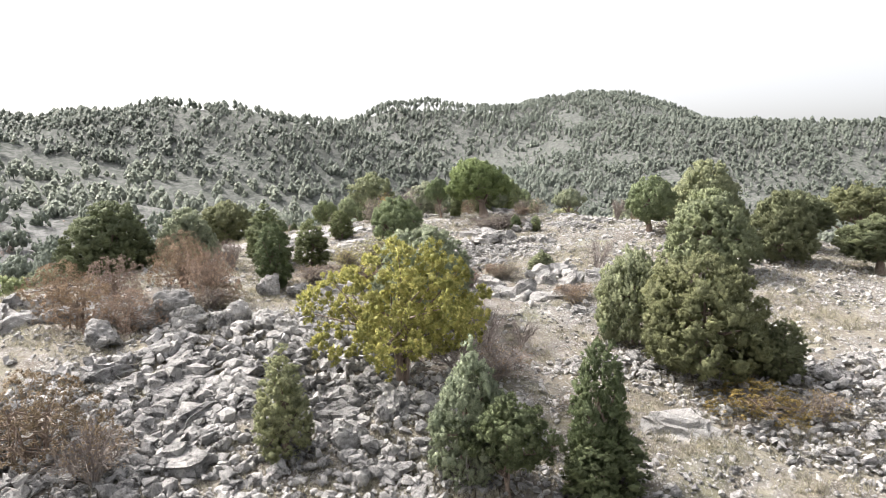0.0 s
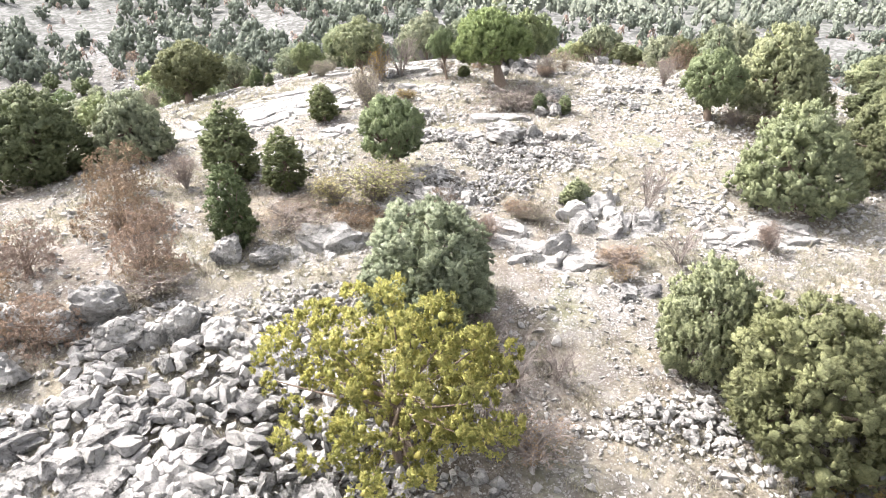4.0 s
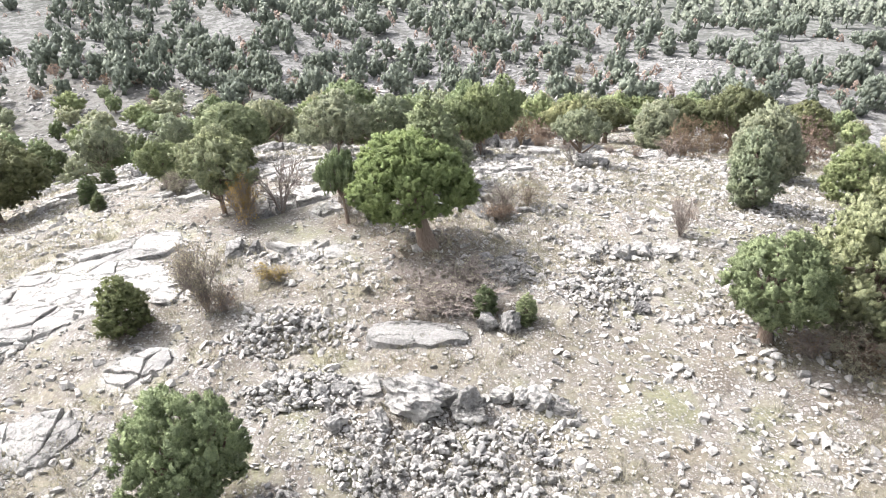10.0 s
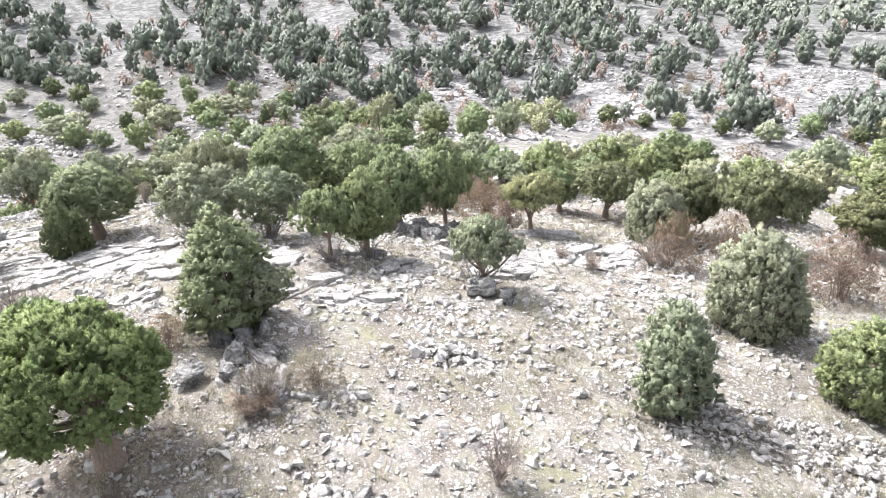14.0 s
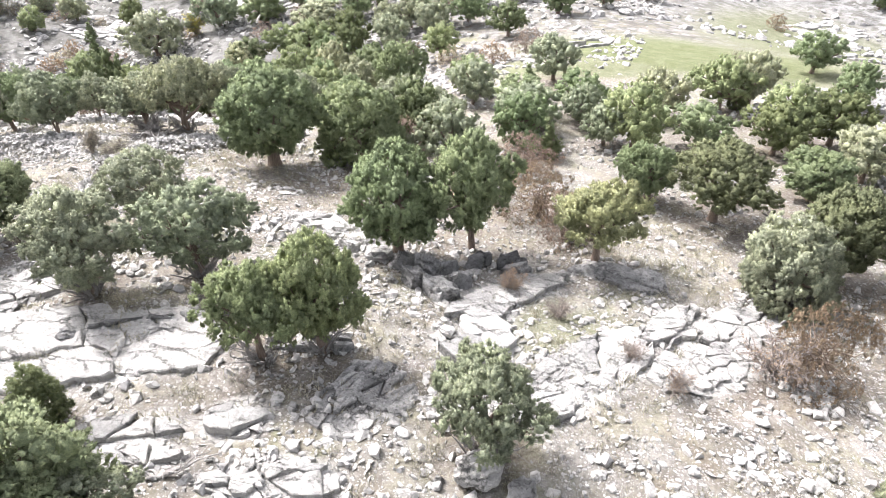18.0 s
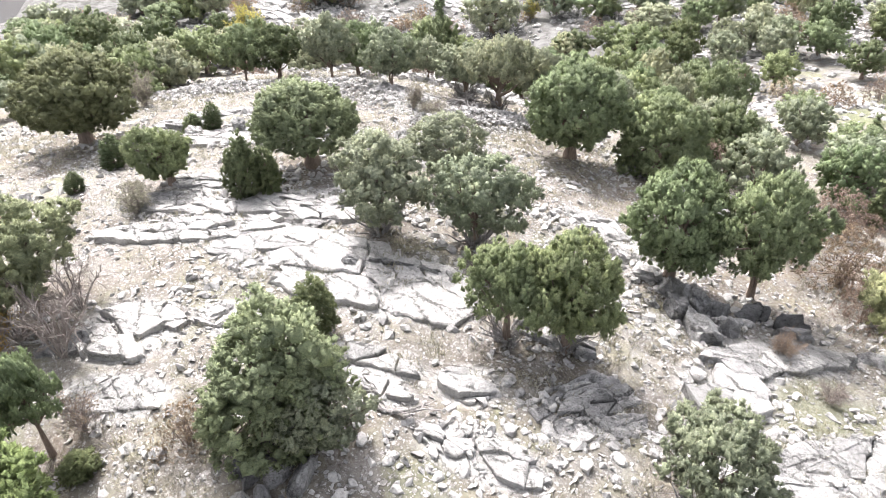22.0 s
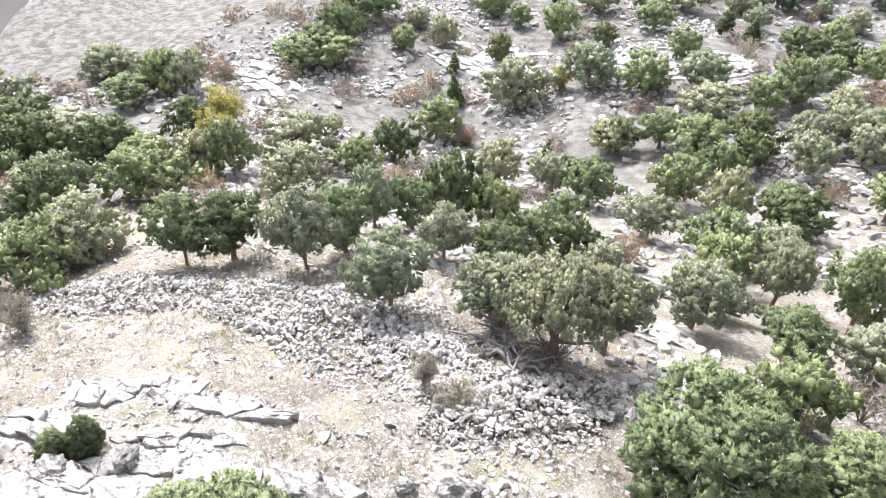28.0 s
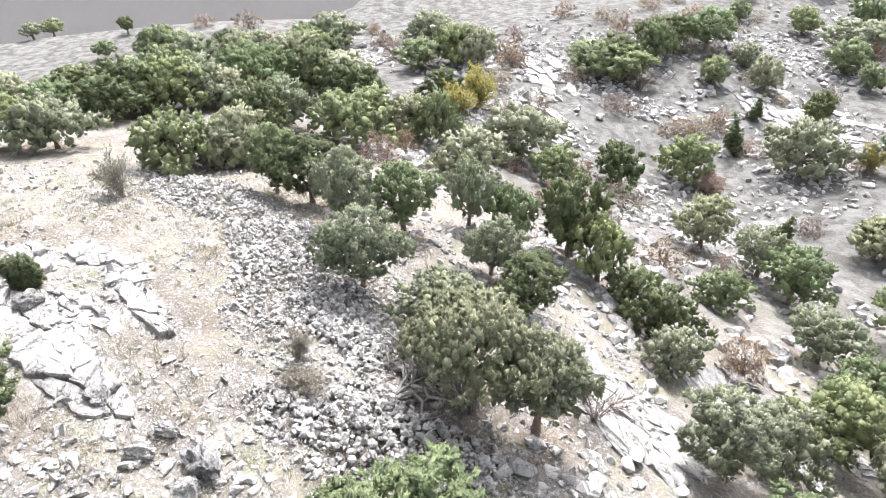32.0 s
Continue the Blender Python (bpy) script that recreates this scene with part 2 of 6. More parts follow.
def earth():
    """Thin stony soil with dry grass, gravel, bare limestone and, by the attributes, a green meadow and a ploughed plain."""
    m, n, l, bsdf = material("stony_soil")
    pos = n.new("ShaderNodeNewGeometry").outputs["Position"]
    patches = noise_tex(n, l, pos, 0.16, 6, 0.62, 0.5)
    mid = noise_tex(n, l, pos, 0.8, 7, 0.68, 0.4)
    fine = noise_tex(n, l, pos, 7.0, 8, 0.75)
    tiny = noise_tex(n, l, pos, 26.0, 6, 0.7)
    c = mix(n, l, curve(n, l, patches.outputs[0], 0.40, 0.62), (0.172, 0.153, 0.126), (0.27, 0.252, 0.226))
    c = mix(n, l, times(n, l, curve(n, l, mid.outputs[0], 0.54, 0.68), 0.7), c, (0.13, 0.11, 0.092))
    c = mix(n, l, times(n, l, curve(n, l, mid.outputs[0], 0.50, 0.34), 0.6), c, (0.2, 0.2, 0.148))
    sward = noise_tex(n, l, pos, 0.33, 6, 0.6, 0.8)
    c = mix(n, l, times(n, l, curve(n, l, sward.outputs[0], 0.53, 0.64), 0.75), c, (0.185, 0.192, 0.115))
    c = mix(n, l, times(n, l, curve(n, l, sward.outputs[0], 0.46, 0.35), 0.75), c, (0.145, 0.12, 0.098))
    warp = mix(n, l, 0.12, pos, fine.outputs["Color"], "ADD")
    for size, low, high in ((4.6, 0.47, 0.57), (9.0, 0.38, 0.50), (19.0, 0.34, 0.48)):
        stone = n.new("ShaderNodeTexVoronoi")
        stone.inputs["Scale"].default_value = size
        l.new(warp, stone.inputs["Vector"])
        sep = n.new("ShaderNodeSeparateColor")
        l.new(stone.outputs["Color"], sep.inputs[0])
        some = times(n, l, curve(n, l, sep.outputs[0], 0.52, 0.57), curve(n, l, mid.outputs[0], low, high))
        chips = times(n, l, some, curve(n, l, stone.outputs["Distance"], 0.40, 0.36))
        tint = mix(n, l, sep.outputs[1], (0.33, 0.32, 0.305), (0.58, 0.565, 0.545))
        # Dark ring round each chip: contact shade put into the soil colour.
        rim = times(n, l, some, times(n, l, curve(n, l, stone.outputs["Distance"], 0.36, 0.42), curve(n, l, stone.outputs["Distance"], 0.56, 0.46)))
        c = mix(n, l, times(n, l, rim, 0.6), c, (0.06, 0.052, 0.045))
        c = mix(n, l, times(n, l, chips, 0.9), c, tint)
    under = n.new("ShaderNodeAttribute")
    under.attribute_name = "growth"
    growth = n.new("ShaderNodeSeparateColor")
    l.new(under.outputs["Color"], growth.inputs[0])
    straw = mix(n, l, curve(n, l, fine.outputs[0], 0.35, 0.65), (0.2, 0.178, 0.135), (0.315, 0.288, 0.232))
    c = mix(n, l, times(n, l, growth.outputs[1], curve(n, l, mid.outputs[0], 0.58, 0.44)), c, straw)
    needles = mix(n, l, curve(n, l, fine.outputs[0], 0.35, 0.65), (0.115, 0.09, 0.072), (0.24, 0.195, 0.16))
    c = mix(n, l, times(n, l, growth.outputs[0], curve(n, l, fine.outputs[0], 0.66, 0.42)), c, needles)
    attr = n.new("ShaderNodeAttribute")
    attr.attribute_name = "cover"
    split = n.new("ShaderNodeSeparateColor")
    l.new(attr.outputs["Color"], split.inputs[0])
    rock_patch = times(n, l, split.outputs[0], curve(n, l, mid.outputs[0], 0.40, 0.50))
    slabs = n.new("ShaderNodeTexVoronoi")
    slabs.inputs["Scale"].default_value = 0.9
    l.new(mix(n, l, 0.5, pos, mid.outputs["Color"], "ADD"), slabs.inputs["Vector"])
    hue = n.new("ShaderNodeSeparateColor")
    l.new(slabs.outputs["Color"], hue.inputs[0])
    crag = mix(n, l, hue.outputs[0], (0.14, 0.14, 0.14), (0.285, 0.283, 0.278))
    crag = mix(n, l, curve(n, l, slabs.outputs["Distance"], 0.38, 0.62), crag, (0.10, 0.095, 0.085))
    c = mix(n, l, times(n, l, rock_patch, 0.85), c, crag)
    grass = mix(n, l, curve(n, l, mid.outputs[0], 0.4, 0.65), (0.11, 0.125, 0.064), (0.155, 0.165, 0.1))
    c = mix(n, l, split.outputs[1], c, grass)
    c = mix(n, l, split.outputs[2], c, (0.082, 0.08, 0.079))
    scrub = mix(n, l, curve(n, l, mid.outputs[0], 0.4, 0.6), (0.075, 0.076, 0.072), (0.15, 0.15, 0.15))
    scrub = mix(n, l, times(n, l, curve(n, l, sward.outputs[0], 0.46, 0.54), curve(n, l, mid.outputs[0], 0.40, 0.50)), scrub, (0.235, 0.234, 0.237))
    far = n.new("ShaderNodeVectorMath")
    far.operation = "LENGTH"
    l.new(pos, far.inputs[0])
    heath = mix(n, l, curve(n, l, sward.outputs[0], 0.42, 0.6), (0.075, 0.085, 0.075), (0.16, 0.165, 0.157))
    scrub = mix(n, l, curve(n, l, far.outputs["Value"], 150, 330), scrub, heath)
    c = mix(n, l, attr.outputs["Alpha"], c, scrub)
    c = mix(n, l, growth.outputs[2], c, mix(n, l, curve(n, l, mid.outputs[0], 0.42, 0.6), (0.09, 0.088, 0.08), (0.175, 0.172, 0.163)))
    strike = n.new("ShaderNodeMapping")
    strike.inputs["Rotation"].default_value = (0, 0, radians(-42))
    strike.inputs["Scale"].default_value = (0.55, 1.3, 1.0)
    l.new(mix(n, l, 0.9, pos, mid.outputs["Color"], "ADD"), strike.inputs[0])
    joints = None
    for size, wide in ((1.1, 0.03), (3.1, 0.025)):
        cell = n.new("ShaderNodeTexVoronoi")
        cell.feature = "DISTANCE_TO_EDGE"
        cell.inputs["Scale"].default_value = size
        l.new(strike.outputs[0], cell.inputs["Vector"])
        line = times(n, l, curve(n, l, cell.outputs["Distance"], wide, 0.0), curve(n, l, mid.outputs[0], 0.38, 0.52))
        joints = line if joints is None else mix(n, l, 1.0, joints, line, "LIGHTEN")
    bed = mix(n, l, curve(n, l, mid.outputs[0], 0.40, 0.66), (0.42, 0.412, 0.398), (0.285, 0.279, 0.268))
    bed = mix(n, l, times(n, l, joints, 0.85), bed, (0.07, 0.066, 0.06))
    bed_here = times(n, l, curve(n, l, under.outputs["Alpha"], 0.1, 0.7), curve(n, l, mid.outputs[0], 0.64, 0.56))
    c = mix(n, l, bed_here, c, bed)
    grain = ramp(n, (0.28, (0.5, 0.48, 0.46)), (0.5, (1.0, 1.0, 0.99)), (0.72, (1.36, 1.35, 1.32)))
    l.new(fine.outputs[0], grain.inputs[0])
    c = mix(n, l, 0.9, c, grain.outputs[0], "MULTIPLY")
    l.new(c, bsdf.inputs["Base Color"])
    bsdf.inputs["Roughness"].default_value = 0.97
    bsdf.inputs["Specular IOR Level"].default_value = 0.1
    add = n.new("ShaderNodeMath")
    l.new(fine.outputs[0], add.inputs[0])
    l.new(times(n, l, tiny.outputs[0], 0.4), add.inputs[1])
    cut = n.new("ShaderNodeMath")
    cut.operation = "SUBTRACT"
    l.new(add.outputs[0], cut.inputs[0])
    l.new(times(n, l, times(n, l, joints, bed_here), 1.2), cut.inputs[1])
    bump(n, l, cut.outputs[0], bsdf, 0.8, 0.10)
    return m


SOIL = earth()


def foliage(name, a, b, c, gloss=0.6, through_light=0.35, grain=24.0):
    """Leaf sprays: three tones by spray, one shift by tree, light through the leaf."""
    m, n, l, bsdf = material(name)
    geo = n.new("ShaderNodeNewGeometry")
    info = n.new("ShaderNodeObjectInfo")
    tone = ramp(n, (0.0, a), (0.55, b), (1.0, c))
    tuft = noise_tex(n, l, geo.outputs["Position"], 3.2, 2, 0.5)
    spread = n.new("ShaderNodeMath")
    l.new(times(n, l, geo.outputs["Random Per Island"], 0.45), spread.inputs[0])
    l.new(times(n, l, curve(n, l, tuft.outputs[0], 0.3, 0.7), 0.55), spread.inputs[1])
    l.new(spread.outputs[0], tone.inputs[0])
    clump = noise_tex(n, l, geo.outputs["Position"], 1.3, 3, 0.6)
    shade = ramp(n, (0.3, (0.78, 0.8, 0.8)), (0.7, (1.13, 1.12, 1.02)))
    l.new(clump.outputs[0], shade.inputs[0])
    col = mix(n, l, 1.0, tone.outputs[0], shade.outputs[0], "MULTIPLY")
    each = ramp(n, (0.0, (0.86, 0.92, 0.88)), (0.5, (1.0, 1.0, 1.0)), (1.0, (1.15, 1.1, 1.0)))
    l.new(info.outputs["Random"], each.inputs[0])
    col = mix(n, l, 1.0, col, each.outputs[0], "MULTIPLY")
    needles = noise_tex(n, l, geo.outputs["Position"], grain, 4, 0.7, 0.6)
    deep = 0.58 if grain > 5 else 0.75
    speck = ramp(n, (0.34, (deep, deep + 0.03, deep)), (0.5, (1.0, 1.0, 1.0)), (0.66, (1.22, 1.2, 1.15)))
    l.new(needles.outputs[0], speck.inputs[0])
    col = mix(n, l, 1.0, col, speck.outputs[0], "MULTIPLY")
    bump(n, l, needles.outputs[0], bsdf, 0.8, 1.4 / grain)
    l.new(col, bsdf.inputs["Base Color"])
    bsdf.inputs["Roughness"].default_value = gloss
    bsdf.inputs["Specular IOR Level"].default_value = 0.25
    trans = n.new("ShaderNodeBsdfTranslucent")
    l.new(col, trans.inputs[0])
    both = n.new("ShaderNodeMixShader")
    both.inputs[0].default_value = through_light
    l.new(bsdf.outputs[0], both.inputs[1])
    l.new(trans.outputs[0], both.inputs[2])
    l.new(both.outputs[0], n["Material Output"].inputs["Surface"])
    return m


GREEN = foliage("juniper_green", (0.222, 0.272, 0.15), (0.3, 0.355, 0.205), (0.38, 0.43, 0.272))
DEEP = foliage("deep_juniper_green", (0.135, 0.166, 0.085), (0.18, 0.214, 0.115), (0.235, 0.27, 0.155))
VIVID = foliage("vivid_juniper_green", (0.168, 0.228, 0.105), (0.228, 0.3, 0.142), (0.298, 0.37, 0.195))
GREYGREEN = foliage("grey_green", (0.31, 0.335, 0.235), (0.4, 0.424, 0.312), (0.485, 0.505, 0.395))
OLIVE = foliage("olive_green", (0.285, 0.308, 0.182), (0.37, 0.396, 0.25), (0.455, 0.48, 0.325))
DARK_OLIVE = foliage("dark_olive_green", (0.16, 0.176, 0.1), (0.215, 0.235, 0.138), (0.28, 0.302, 0.188))
YELLOW = foliage("autumn_yellow", (0.33, 0.33, 0.11), (0.48, 0.45, 0.16), (0.66, 0.56, 0.23), through_light=0.4)
FADED = foliage("faded_yellow_leaves", (0.3, 0.29, 0.15), (0.42, 0.395, 0.22), (0.52, 0.475, 0.29), through_light=0.4)
RUST = foliage("rust_leaves", (0.22, 0.152, 0.108), (0.32, 0.232, 0.17), (0.42, 0.325, 0.25), through_light=0.35)
ROSE = foliage("rose_brown_leaves", (0.23, 0.165, 0.145), (0.33, 0.25, 0.222), (0.43, 0.345, 0.31), through_light=0.35)
ORANGE = foliage("orange_leaves", (0.3, 0.2, 0.07), (0.43, 0.31, 0.12), (0.54, 0.42, 0.18), through_light=0.35)
STRAW = foliage("dry_straw", (0.30, 0.268, 0.212), (0.40, 0.362, 0.298), (0.50, 0.462, 0.392), gloss=0.8, through_light=0.3)
# Greyer and bluer than the near greens: distance haze put into the leaf colour.
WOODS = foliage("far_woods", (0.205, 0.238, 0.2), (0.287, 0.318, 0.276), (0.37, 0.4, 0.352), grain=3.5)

# The far hills' leaf colour carries haze too, with its tones drawn closer together.
FAR_WOODS = foliage("hazy_far_woods", (0.142, 0.168, 0.146), (0.192, 0.218, 0.192), (0.245, 0.27, 0.242), grain=3.5)


def bark(name, a, b):
    m, n, l, bsdf = material(name)
    tex = n.new("ShaderNodeTexCoord")
    stretch = n.new("ShaderNodeMapping")
    stretch.inputs["Scale"].default_value = (9, 9, 1.2)
    l.new(tex.outputs["Object"], stretch.inputs[0])
    strips = noise_tex(n, l, stretch.outputs[0], 3.0, 6, 0.7, 0.5)
    c = mix(n, l, curve(n, l, strips.outputs[0], 0.35, 0.65), a, b)
    l.new(c, bsdf.inputs["Base Color"])
    bsdf.inputs["Roughness"].default_value = 0.9
    bump(n, l, strips.outputs[0], bsdf, 0.8, 0.05)
    return m


BARK = bark("juniper_bark", (0.13, 0.095, 0.07), (0.30, 0.235, 0.19))
TWIG = bark("grey_twig", (0.17, 0.14, 0.125), (0.31, 0.275, 0.25))
DEADWOOD = bark("bleached_dead_wood", (0.15, 0.135, 0.125), (0.36, 0.345, 0.33))

# ---- the ground sheet ----
def spaced(low, high, step, far, growth=1.13):
    inner = list(np.arange(low, high + 1e-6, step))
    a, b, s = [], [], step
    x, y = low, high
    while y < far or x > -far:
        s *= growth
        x, y = x - s, y + s
        a.append(x)
        b.append(y)
    return np.array(a[::-1] + inner + b)


def cover(x, y):
    """How rocky, green and bare the land is."""
    d = np.hypot(x - 2, y - 5)
    wave = np.sin(x / 17 + 2 * np.sin(y / 29)) * np.sin(y / 13 + 1.5 * np.sin(x / 37))
    rocky = np.clip(0.3 + np.clip((d - 45) / 40, 0, 0.7) - np.clip((d - 190) / 90, 0, 0.75) + 0.15 * wave, 0, 1)
    green = np.zeros_like(x)
    for cx, cy, sx, sy, a in ((12, 67, 17, 11, 1.0), (26, 92, 16, 24, 0.8), (4, 58, 9, 6, 0.8), (9.4, 19.8, 2.6, 2.6, 0.5)):
        green = np.maximum(green, a * np.clip(1.6 - 1.6 * (((x - cx) / sx) ** 2 + ((y - cy) / sy) ** 2), 0, 1))
    plain = np.clip((-112 - x - 1.5 * np.maximum(0, y - 28)) / 14, 0, 1)
    return np.clip(rocky * (1 - green) * (1 - plain), 0, 1), green, plain


def build_ground():
    xs, ys = spaced(-44, 32, 0.4, 2600), spaced(-44, 58, 0.4, 2600)
    gx, gy = np.meshgrid(xs, ys)
    x, y = gx.ravel(), gy.ravel()
    near = (np.abs(x + 6) < 44) & (np.abs(y - 7) < 56)
    z = np.where(near, ground(x, y), ground(x, y, False))
    nx, ny = len(xs), len(ys)
    i = (np.arange(ny - 1)[:, None] * nx + np.arange(nx - 1)).ravel()
    me = mesh_of("ground", np.stack([x, y, z], 1), np.stack([i, i + 1, i + nx + 1, i + nx], 1), SOIL, True)
    rocky, green, plain = cover(x, y)
    attr = me.attributes.new("cover", "FLOAT_COLOR", "POINT")
    attr.data.foreach_set("color", np.stack([rocky, green, plain, (1 - green) * np.clip(0.95 * np.clip((np.hypot(x, y) - 72) / 60, 0, 1) + 0.75 * np.clip((np.hypot(x, y) - 50) / 25, 0, 1) * np.clip((-x - 10) / 30, 0, 1), 0, 0.95) * (1 - plain)], 1).astype(np.float32).ravel())
    me.attributes.new("growth", "FLOAT_COLOR", "POINT")
    return tagged(new("ground", me), "dry stony hilltop soil with straw grass and gravel", "ground", kind="structure")


LAND = build_ground()
ROOTED = []


# ---- stones ----
def stone_shape(rng, flat=0.7, points=15, sharp=0.78):
    """An angular stone about one metre across: the hull of points on a lumpy ball."""
    bm = bmesh.new()
    for _ in range(points):
        v = rng.normal(size=3)
        v /= np.linalg.norm(v)
        v = np.sign(v) * np.abs(v) ** sharp * rng.uniform(0.42, 0.56)
        bm.verts.new((v[0] * rng.uniform(0.9, 1.1), v[1] * 0.85, v[2] * flat))
    hull = bmesh.ops.convex_hull(bm, input=bm.verts)
    loose = [e for e in hull["geom_interior"] if isinstance(e, bmesh.types.BMVert)]
    bmesh.ops.delete(bm, geom=loose, context="VERTS")
    bmesh.ops.triangulate(bm, faces=bm.faces)
    bm.verts.index_update()
    v = np.array([p.co[:] for p in bm.verts])
    f = np.array([[p.index for p in q.verts] for q in bm.faces])
    bm.free()
    return v, f


RNG = np.random.default_rng(7)
STONES = [stone_shape(RNG, RNG.uniform(0.45, 0.85), int(RNG.integers(15, 21))) for _ in range(14)]
STONE_MESH = [mesh_of("stone", v, f, ROCK) for v, f in STONES]
STONE_GREY = [mesh_of("stone", v, f, ROCK_DARK) for v, f in STONES]


def turns(rng, n, tilt):
    """Random turns as matrices."""
    a, b, c = rng.normal(0, tilt, n), rng.normal(0, tilt, n), rng.uniform(0, 6.283, n)
    o, i = np.zeros(n), np.ones(n)
    mx = np.stack([i, o, o, o, np.cos(a), -np.sin(a), o, np.sin(a), np.cos(a)], 1).reshape(n, 3, 3)
    my = np.stack([np.cos(b), o, np.sin(b), o, i, o, -np.sin(b), o, np.cos(b)], 1).reshape(n, 3, 3)
    mz = np.stack([np.cos(c), -np.sin(c), o, np.sin(c), np.cos(c), o, o, o, i], 1).reshape(n, 3, 3)
    return mz @ my @ mx


def many_stones(rng, x, y, size, up, shapes, tilt=0.5, flat=1.0):
    """Points and triangles of many stones at once."""
    pieces = []
    which = rng.integers(len(shapes), size=len(x))
    z = ground(x, y) + up
    for k, (v, f) in enumerate(shapes):
        s = which == k
        m = int(s.sum())
        if not m:
            continue
        w = v[None] * (size[s][:, None] * np.stack([np.ones(m), rng.uniform(0.65, 1.0, m), rng.uniform(0.7, 1.0, m) * flat], 1))[:, None]
        w = np.einsum("nij,nkj->nki", turns(rng, m, tilt), w) + np.stack([x[s], y[s], z[s]], 1)[:, None]
        pieces.append((w.reshape(-1, 3), (f[None] + (np.arange(m) * len(v))[:, None, None]).reshape(-1, 3)))
    return joined(pieces)


CHIPS = [stone_shape(RNG, RNG.uniform(0.4, 0.7), 9, 0.6) for _ in range(10)]


def strewn(name, label, category, x, y, size, rng, mat, shapes=STONES, tilt=0.5, sink=0.05):
    me = mesh_of(name, *many_stones(rng, x, y, size, size * sink, shapes, tilt), mat)
    return tagged(new(name, me), label, category, kind="stuff")


def inside(rng, cx, cy, rx, ry, turn_deg, n, lumps=0.25):
    """Points spread over a ragged ellipse, denser in the middle."""
    a = rng.uniform(0, 6.283, n)
    r = np.sqrt(rng.uniform(0, 1, n)) * (1 + lumps * np.sin(3 * a + cx) + 0.5 * lumps * np.sin(5 * a + cy))
    u, v, t = rx * r * np.cos(a), ry * r * np.sin(a), radians(turn_deg)
    return cx + u * math.cos(t) - v * math.sin(t), cy + u * math.sin(t) + v * math.cos(t), r


def stone_pile(label, cx, cy, rx, ry, turn_deg, height, small, large, singles, rest, seed, grey=False):
    """A spread of field stones: the larger ones are pieces of their own, the rest lie between them."""
    rng = np.random.default_rng(seed)
    top = tagged(new("stone_pile"), label, "stone pile", "piles of field stones")
    top.location = (cx, cy, gz(cx, cy))
    x, y, r = inside(rng, cx, cy, rx, ry, turn_deg, singles)
    for a, b, q in zip(x, y, r):
        s = (small + (large - small) * rng.uniform(0.2, 1) ** 1.4) * (0.8 if q > 0.8 else 1)
        ob = part("stone", (STONE_GREY if grey and rng.random() < 0.7 else STONE_MESH)[rng.integers(14)], top)
        lift = max(0.0, height * (1 - q * q))
        ob.location = (a - cx, b - cy, gz(a, b) - gz(cx, cy) + lift + s * 0.12)
        ob.rotation_euler = (rng.normal(0, 0.4), rng.normal(0, 0.4), rng.uniform(0, 6.283))
        ob.scale = (s, s * rng.uniform(0.7, 1.0), s * rng.uniform(0.75, 1.0))
    if rest:
        rest = int(rest * 1.6)
        x, y, r = inside(rng, cx, cy, rx * 1.12, ry * 1.12, turn_deg, rest)
        s = small * 0.7 + (large - small) * rng.random(rest) ** 2 * 0.7
        lift = np.maximum(0, height * (1 - r * r)) * rng.uniform(0.6, 1.0, rest)
        v, f = many_stones(rng, x, y, s, lift + s * 0.06, STONES + CHIPS)
        tagged(part("rubble", mesh_of("rubble", v - [cx, cy, gz(cx, cy)], f, ROCK_GREY if grey else ROCK_ISLAND), top, "small stones between the larger ones"), kind="stuff")
    return top


